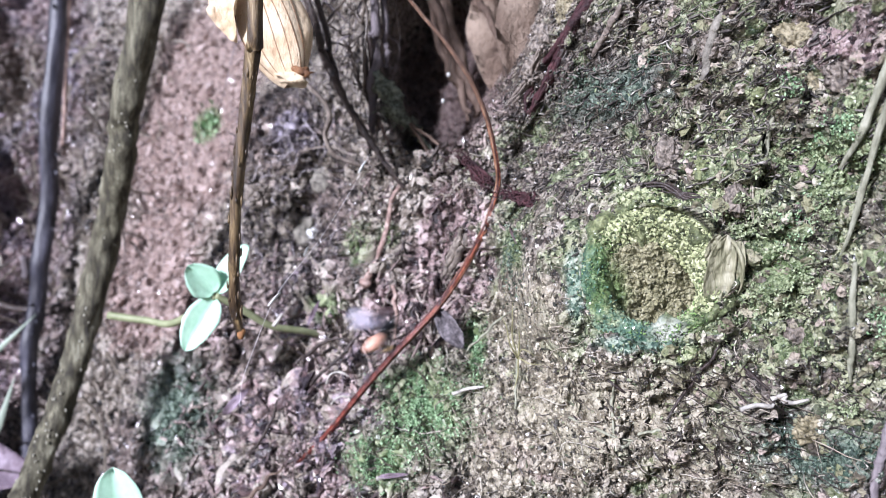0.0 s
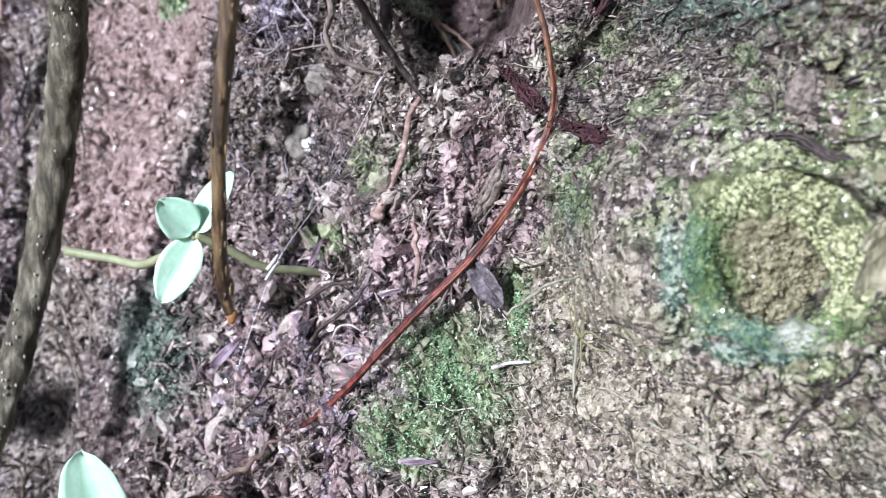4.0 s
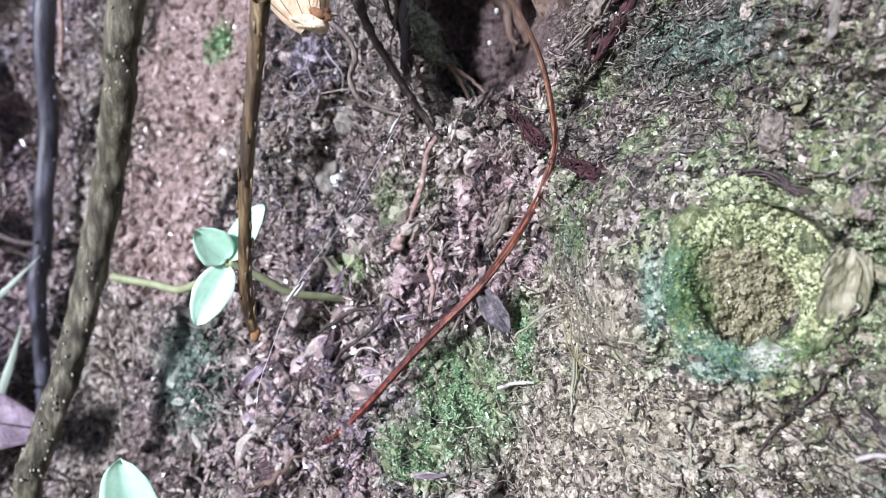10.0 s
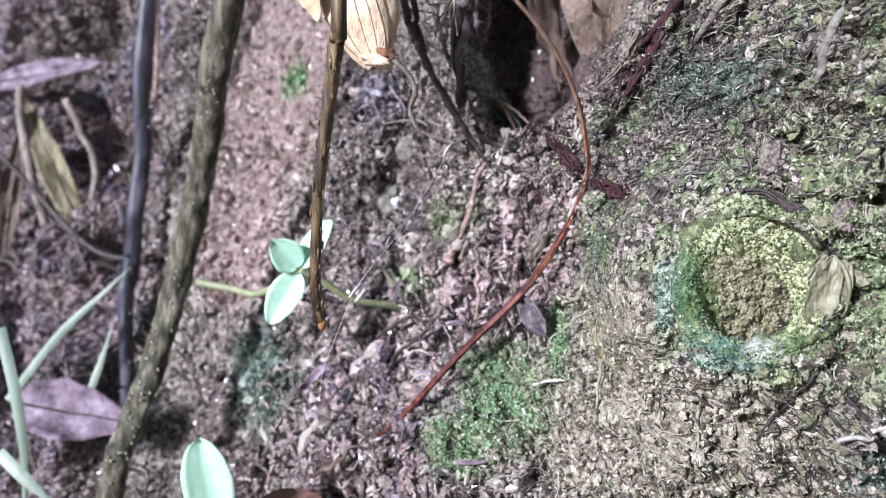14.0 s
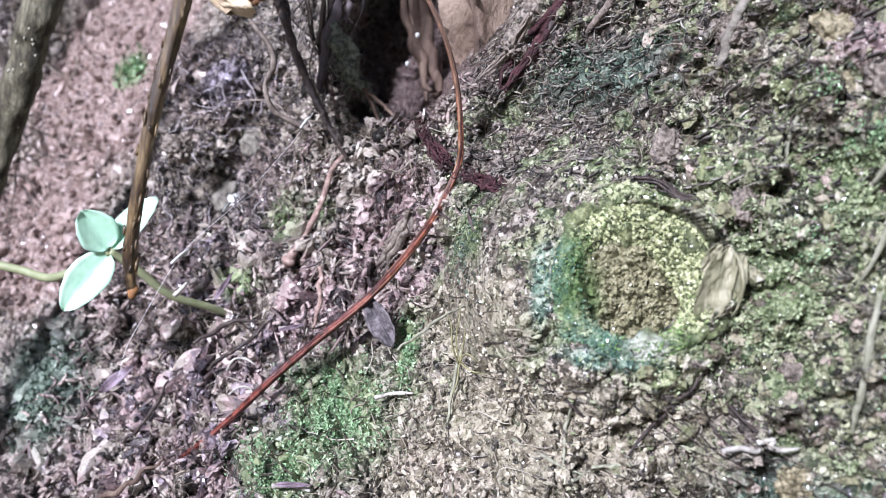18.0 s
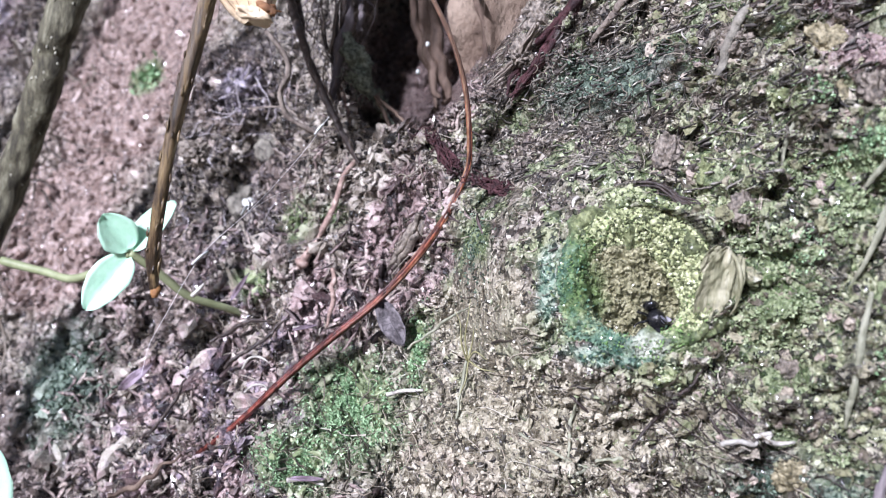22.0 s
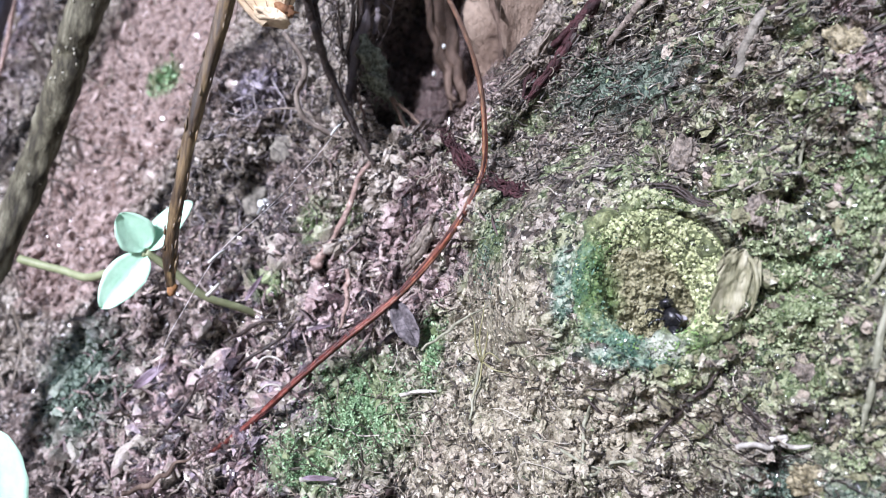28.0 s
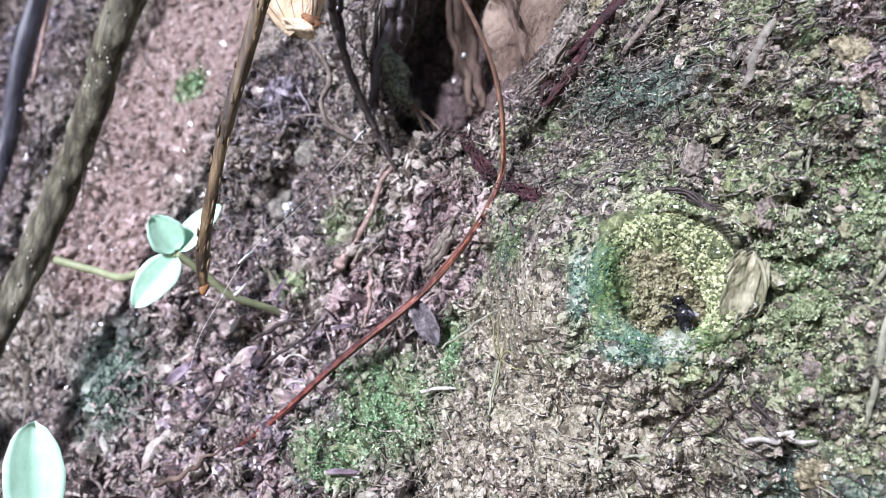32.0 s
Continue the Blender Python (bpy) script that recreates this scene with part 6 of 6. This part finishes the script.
# ---- silk with its catch ----
silk = empty("spider_thread", (-0.0186, 0.165, 0.3038))
tagged(silk, "slanting spider silk hung with pale plant bits", "spider silk")
o = np.asarray(silk.location)
part("thread", rod("thread", np.asarray([(-0.0139, 0.185, 0.3223), (-0.015, 0.183, 0.3191), (-0.0195, 0.175, 0.309), (-0.0241, 0.168, 0.3009), (-0.0292, 0.162, 0.293), (-0.0335, 0.158, 0.2811), (-0.0348, 0.156, 0.2734)]) - o, [.00003, .00004, .00004, .00003], SILK, n=50, sides=5, rough=.4, wob=.0003), silk)
part("thread", rod("thread", np.asarray([(-0.0241, 0.168, 0.3009), (-0.0196, 0.172, 0.3053), (-0.0121, 0.182, 0.3099), (-0.0084, 0.19, 0.3124)]) - o, [.000025, .000025], SILK, n=30, sides=4), silk)
for k, (a, b) in enumerate(([(-0.0158, 0.182, 0.318), (-0.0145, 0.184, 0.3206)], [(-0.0305, 0.161, 0.2912), (-0.0286, 0.163, 0.2936)], [(-0.025, 0.168, 0.3005), (-0.0243, 0.169, 0.3022)])):
    part("caught_bit", rod("caught_bit", np.asarray([a, (np.asarray(a) + np.asarray(b)) / 2 + (0, 0, .0002), b]) - o, [.0002, .00028, .0002], QUARTZ, n=10, sides=7, rough=.3), silk)
for q in [(-0.0173, 0.18, 0.3154), (-0.0202, 0.174, 0.3078), (-0.0218, 0.171, 0.3048)]:
    part("dew_drop", lump("dew_drop", np.asarray(q) - o, (.00018, .00018, .00018), QUARTZ, 2, .1), silk)
for q in [(0.0032, 0.19, 0.3404), (0.002, 0.19, 0.3346)]:
    tagged(new("water_drop", lump("water_drop", q, (.0005, .0005, .0006), QUARTZ, 2, .1)), "tiny bright drop hanging before the hollow", "drop")

# ---- litter beyond the bare earth ----
for b, t, w, fc, mt, lab in (((-.1570, .252, .2400), (-.1150, .250, .2362), .018, (.1, -1, .5), PURPLE, "violet-brown dead leaf lying at the bank's foot"),
                             ((-0.2249, 0.345, 0.3463), (-0.1718, 0.34, 0.3559), .011, (.1, -1, .3), PURPLE, "pale violet dead leaf in the shade"),
                             ((-.1740, .328, .2860), (-.2010, .332, .3410), .011, (.3, -1, .1), YELLOWLEAF, "narrow yellowish dead leaf hanging in the shade"),
                             ((-.2080, .322, .2600), (-.1990, .328, .3300), .010, (.3, -1, .1), BEIGE, "tan dead leaf strip hanging in the shade"),
                             ((-0.0622, 0.195, 0.23), (-0.0448, 0.2, 0.2376), .010, (.0, -1, .5), BROWNLEAF, "dark brown ribbed dead leaf tip at the bank's foot"),
                             ((0.0064, 0.187, 0.2805), (-0.0001, 0.191, 0.2895), .0046, (-.3, -1, .2), GREYLEAF, "grey rotten leaf piece under the red root")):
    leaf_thing("dead_leaf", lab, "dead leaf", b, t, w, mt, GREYLEAF if mt is GREYLEAF else DARKTWIG if mt is not BEIGE else TWIG, fc, .2, .12, .8, .3, len(lab))
for pts, w, lab in (([(-.1690, .268, .2360), (-.1517, .270, .2586), (-.1378, .272, .2721), (-.1285, .274, .2815)], .0026, "long pale green grass blade at the bank's foot"),
                    ([(-.1420, .268, .2360), (-.1374, .270, .2497), (-.1340, .272, .2625)], .0024, "short pale green grass blade at the bank's foot"),
                    ([(-.1405, .222, .2700), (-.1348, .220, .2500), (-.1335, .221, .2300), (-.1370, .224, .2060)], .0030, "broad pale grass blade at the bank's foot"),
                    ([(-.1420, .222, .2350), (-.1314, .220, .2275), (-.1230, .222, .2190)], .0034, "drooping pale grass blade at the bank's foot")):
    ob = tagged(empty("wild_grass", pts[0]), lab, "grass")
    c = glide(np.asarray(pts) - np.asarray(pts[0]), 24)
    tng, side, nrm = frames_along(c)
    K, W = np.meshgrid(np.linspace(0, 1, 24), np.linspace(-1, 1, 5), indexing="ij")
    half = w / 2 * np.clip(np.minimum(1, (1.02 - K) * 1.6), .04, 1)
    top_side = c[:, None] + (half * W)[..., None] * side[:, None] + (.25 * half * W * W)[..., None] * nrm[:, None]
    low_side = top_side + .0002 * nrm[:, None]
    f = grid_faces(24, 5)
    part("grass_blade", mesh_of("grass_blade", np.vstack([top_side.reshape(-1, 3), low_side.reshape(-1, 3)]), np.vstack([f, f[:, ::-1] + 120]), GRASS), ob)
for pts, r, mt, lab in (([(-.1790, .326, .3400), (-.1746, .325, .327), (-.1684, .325, .318), (-.1687, .325, .3049), (-.1669, .325, .2852), (-.1676, .325, .2541), (-.169, .322, .23)], .0015, STRAWROOT, "tan dead stem bent in the shaded litter"),
                        ([(-.1990, .326, .3450), (-.1970, .325, .3219), (-.1930, .325, .3023), (-.1879, .325, .278), (-.186, .320, .25)], .0018, STRAWROOT, "tan dead stem standing in the shaded litter"),
                        ([(-.1560, .322, .3000), (-.1555, .322, .2750), (-.1570, .318, .2450)], .0016, GREYROOT, "grey dead stem standing in the shaded litter")):
    stem_thing("dead_plant", lab, "dead plant", pts, [r, r, r * .9, r * .8], mt, n=40, sides=9, rough=.3, seed=len(lab), wob=.002)


# ---- bees ----
def make_bee(label, belly_mat, belly_label):
    bee = empty("bee")
    tagged(bee, label, "bee", "bees at the nest")
    s = .001
    part("thorax", lump("thorax", (0, 0, 0), (1.55 * s, 1.7 * s, 1.5 * s), BEEBLACK, 3, .06), bee)
    head = part("head", lump("head", (0, 2.35 * s, -.25 * s), (1.45 * s, .85 * s, 1.15 * s), BEEBLACK, 3, .04), bee)
    for k in (-1, 1):
        part("eye", lump("eye", (k * 1.15 * s, 2.45 * s, -.1 * s), (.45 * s, .55 * s, .8 * s), BEEBLACK, 2, 0), head)
        part("antenna", rod("antenna", np.array([(k * .4, 3.1, .1), (k * .8, 3.8, .5), (k * 1.3, 4.6, .1)]) * s, [.00012, .00011, .0001], BEEBLACK, n=12, sides=6), head)
    belly = part("abdomen", lump("abdomen", (0, -3.1 * s, -.25 * s), (1.4 * s, 2.3 * s, 1.25 * s), belly_mat, 3, .04), bee, belly_label)
    for q in range(3):
        a = np.linspace(0, 2 * np.pi, 16)
        y = -2.2 - .9 * q
        r = math.sqrt(max(0, 1 - ((y + 3.1) / 2.2) ** 2))
        part("band", rod("band", np.stack([1.39 * r * np.cos(a), 0 * a + y, 1.24 * r * np.sin(a) - .25], -1) * s, [.00014, .00014], belly_mat, n=24, sides=6), belly)
    for k in (-1, 1):
        part("forewing", blade("forewing", (k * .9 * s, .2 * s, 1.2 * s), (k * 6.4 * s, -1.6 * s, 6.0 * s), 4.0 * s, BEEWING, (0, .3, 1), .05, .05, 1.35, .00004), bee, "smoky clear wing")
        part("hindwing", blade("hindwing", (k * .9 * s, -.5 * s, 1.1 * s), (k * 5.2 * s, -3.0 * s, 4.2 * s), 3.0 * s, BEEWING, (0, .3, 1), .05, .05, 1.3, .00004), bee, "smoky clear wing")
        for j, (y0, y1) in enumerate(((1.0, 2.0), (.1, .1), (-.8, -2.4))):
            leg = part("leg", rod("leg", np.array([(k * .8, y0, -1.0), (k * 1.9, (y0 + y1) / 2, -1.5), (k * 1.8, y1, -2.7), (k * 2.1, y1 - .6, -3.4)]) * s, [.00022, .0002, .00026 if j == 2 else .00016, .0001], BEEBLACK, n=18, sides=6), bee)
            if j == 2:
                part("pollen_load", lump("pollen_load", (k * 1.85 * s, -2.3 * s, -2.5 * s), (.3 * s, .4 * s, .5 * s), BEEYELLOW, 2, .2), leg, "yellow pollen load")
    return bee


INSIDE = NEST + INWARD * .0150 + BEND * .0120
bees = [make_bee("black bee with orange abdomen flying to the nest", BEEORANGE, "orange abdomen")]
for k in range(7):
    bees.append(copy_thing(bees[0], pose(-.6 - .05 * k, -.1, .45)))
guard = make_bee("shiny black guard bee in the nest's mouth", BEEBLACK, "shiny black abdomen")
guard.location = INSIDE
for wing in guard.children:
    if "wing" in wing.name:
        wing.scale = (.3, .3, .3)
second = copy_thing(guard, pose(*INSIDE))


# each flight: seconds, place, heading (degrees about up), nose up
FLIGHTS = (
    [(0.0, (-0.0091, 0.165, 0.2863), -55, 10), (0.1, (0.0083, 0.15, 0.292), -50, 10), (0.2, (0.026, 0.141, 0.29), -40, 5), (0.3, (0.0308, 0.143, 0.2897), -35, 0), (0.4, (0.0373, 0.15, 0.289), -30, -10)],
    [(1.3, (-.20, .06, .16), -50, 15), (1.4, (-0.0153, 0.15, 0.2475), -50, 20), (1.5, (0.0005, 0.15, 0.2757), -50, 15), (1.6, (0.0068, 0.147, 0.2848), -45, 10), (1.7, (0.0228, 0.141, 0.2852), -40, 5), (1.8, (0.0345, 0.147, 0.2891), -30, -10)],
    [(11.0, (-.30, .10, .33), -80, 5), (11.1, (-0.0928, 0.15, 0.3106), -75, 5), (11.2, (-0.0741, 0.15, 0.3121), -60, 10), (11.3, (-0.0692, 0.155, 0.3172), -50, 15), (11.4, (-0.0698, 0.16, 0.3205), -45, 15), (11.5, (-0.0582, 0.16, 0.3147), -40, 10),
     (11.6, (-0.0568, 0.155, 0.2952), -40, 0), (11.7, (-0.0388, 0.16, 0.2919), -60, 10), (11.8, (-0.0671, 0.14, 0.2932), -20, 20), (11.9, (-0.0842, 0.13, 0.2922), 20, 20), (12.2, (-.45, -.1, .16), 60, 10)],
    [(13.0, (-.10, .04, .15), -30, 20), (13.1, (-0.047, 0.15, 0.2433), -40, 20), (13.2, (-0.0501, 0.155, 0.2606), -40, 20), (13.3, (-0.0609, 0.165, 0.276), -45, 10), (13.4, (-0.0604, 0.168, 0.2764), -55, 10), (13.5, (-0.0268, 0.16, 0.2859), -60, 10),
     (13.6, (-0.0055, 0.155, 0.2949), -55, 5), (13.7, (0.005, 0.147, 0.2915), -50, 5), (13.8, (0.0194, 0.141, 0.2924), -40, 0), (13.9, (0.0326, 0.152, 0.2908), -30, -30)],
    [(14.3, (-.09, .05, .18), -35, 20), (14.4, (-0.0431, 0.16, 0.2581), -40, 20), (14.5, (-0.0179, 0.158, 0.2711), -45, 15), (14.6, (-0.0089, 0.155, 0.2797), -50, 15), (14.7, (-0.0032, 0.152, 0.2842), -55, 10), (14.8, (0.0064, 0.148, 0.2891), -55, 5),
     (14.9, (0.0247, 0.14, 0.2913), -50, 0), (15.0, (0.0415, 0.1545, 0.2891), -25, -45), (15.1, (0.041, 0.156, 0.2877), -25, -30), (15.2, (0.0411, 0.157, 0.2872), -25, -40)],
    [(20.4, (-.05, .02, .24), -50, 10), (20.5, (0.0163, 0.145, 0.2868), -50, 10), (20.6, (0.0278, 0.138, 0.2915), -45, 0), (20.7, (0.0358, 0.146, 0.2913), -35, -15)],
    [(22.4, (-.12, .03, .22), -40, 10), (22.5, (-0.042, 0.13, 0.2716), -40, 10), (22.6, (-0.0504, 0.14, 0.2876), -50, 10), (22.7, (-0.0173, 0.14, 0.2714), -70, 0), (22.8, (0.0034, 0.13, 0.2596), -55, 20), (22.9, (0.0174, 0.135, 0.2815), -45, 15),
     (23.0, (0.0134, 0.14, 0.2981), -65, 5), (23.1, (0.0276, 0.137, 0.2937), -50, 0), (23.2, (0.0349, 0.142, 0.2915), -40, -10), (23.3, (0.0367, 0.145, 0.2911), -35, -20), (23.4, (0.0384, 0.149, 0.2902), -30, -25)],
    [(28.0, (-.10, -.05, .33), -50, 10), (28.1, (-0.0497, 0.085, 0.2948), -50, 10), (28.2, (-0.0283, 0.082, 0.2973), -55, 10), (28.3, (-0.0409, 0.11, 0.3044), -60, 10), (28.4, (-0.0304, 0.125, 0.3079), -60, 10), (28.5, (-0.021, 0.13, 0.3031), -55, 10),
     (28.6, (-0.0219, 0.135, 0.2986), -75, 5), (28.7, (-0.0096, 0.14, 0.2908), -50, 15), (28.8, (0.0007, 0.145, 0.2923), -65, 10), (28.9, (0.0022, 0.147, 0.2904), -60, 10), (29.0, (0.0014, 0.147, 0.2944), -55, 20), (29.1, (0.0071, 0.145, 0.2986), -60, 15),
     (29.2, (0.0189, 0.138, 0.2992), -50, 0), (29.3, (0.0237, 0.136, 0.2915), -45, -5), (29.4, (0.0266, 0.139, 0.2902), -40, -10), (29.5, (0.031, 0.142, 0.293), -35, -15), (29.6, (0.0318, 0.146, 0.2905), -30, -20)],
)
GUARD = [(20.9, None), (21.4, (0.0419, 0.149, 0.2919)), (22.0, (0.042, 0.148, 0.2922)), (22.9, (0.0412, 0.148, 0.292)), (23.2, None), (23.8, (0.0412, 0.147, 0.292)), (24.3, (0.0403, 0.147, 0.2907)), (25.5, (0.0421, 0.147, 0.2925)),
         (27.5, (0.0415, 0.147, 0.2926)), (28.5, (0.0418, 0.147, 0.2931)), (29.5, (0.0418, 0.147, 0.2924)), (30.5, (0.0416, 0.148, 0.2931)), (31.0, (0.0420, 0.1475, 0.2930)), (31.3, (0.0417, 0.148, 0.2925)), (32.0, (0.0418, 0.1475, 0.2934))]


def motions():
    """The bees' flights into the nest, and the guard in its mouth."""
    for k, (bee, rows) in enumerate(zip(bees, FLIGHTS)):
        px, py = -.55 - .06 * k, -.15 - .04 * k
        far = pose(px, py, float(.03 * (vnoise2(np.array([px * 3]), np.array([py * 3]), 50)[0] - .5)) + .0036, 0, 0, -60)
        keys = []
        if rows[0][0] > 0:
            keys += [(0, far)]
            if rows[0][0] > .6:
                keys += [(rows[0][0] - .5, far)]
        keys += [(t, pose(*p, up + (32 if t < rows[-1][0] - .25 else 0), 0, turn - (4 if t < rows[-1][0] - .25 else 8))) for t, p, turn, up in rows]
        if rows[-1][1][0] > 0:
            end = pose(*INSIDE, -50, 0, -25)
            keys += [(rows[-1][0] + .1, end)]
            keys += [(32, keys[-1][1])]
        else:
            gone = rows[-1][1]
            away_pose = pose(gone[0] - .3, gone[1] - .2, float(.03 * (vnoise2(np.array([(gone[0] - .3) * 3]), np.array([(gone[1] - .2) * 3]), 50)[0] - .5)) + .0036, 0, 0, 60)
            keys += [(rows[-1][0] + .6, away_pose), (32, away_pose)]
        walk(bee, keys)
        first, last = rows[0][0], rows[-1][0]
        for wing in bee.children:
            if "wing" not in wing.name:
                continue
            side = 1 if wing.data.vertices[0].co.x > 0 else -1
            beats = [(0, pose(0, 0, 0))]
            f0, f1 = max(frame(first), 2), frame(last)
            beats += [((f - 1) / FPS, pose(0, 0, 0, 0, side * (12, -28, 52)[(f - 1) % 3], 0)) for f in range(f0, f1 + 1)]
            walk(wing, beats + [(f1 / FPS + .1, pose(0, 0, 0, 0, side * 30, 0)), (32, pose(0, 0, 0, 0, side * 30, 0))])
    keys = [(0, pose(*INSIDE, 66, 0, 58))]
    for t, p in GUARD:
        keys.append((t, pose(*(Vector(p) + Vector((.0003, .0004, .0002)) if p else INSIDE), 66, 0, 58)))
    walk(guard, keys)
    deep = pose(*INSIDE, 0, 0, 70)
    walk(second, [(0, deep), (30.5, deep), (30.8, pose(.0352, .1466, .2914, 6, 0, 92)), (31.1, pose(.0356, .1466, .2915, 6, 0, 92)), (31.4, deep), (32, deep)])


motions()
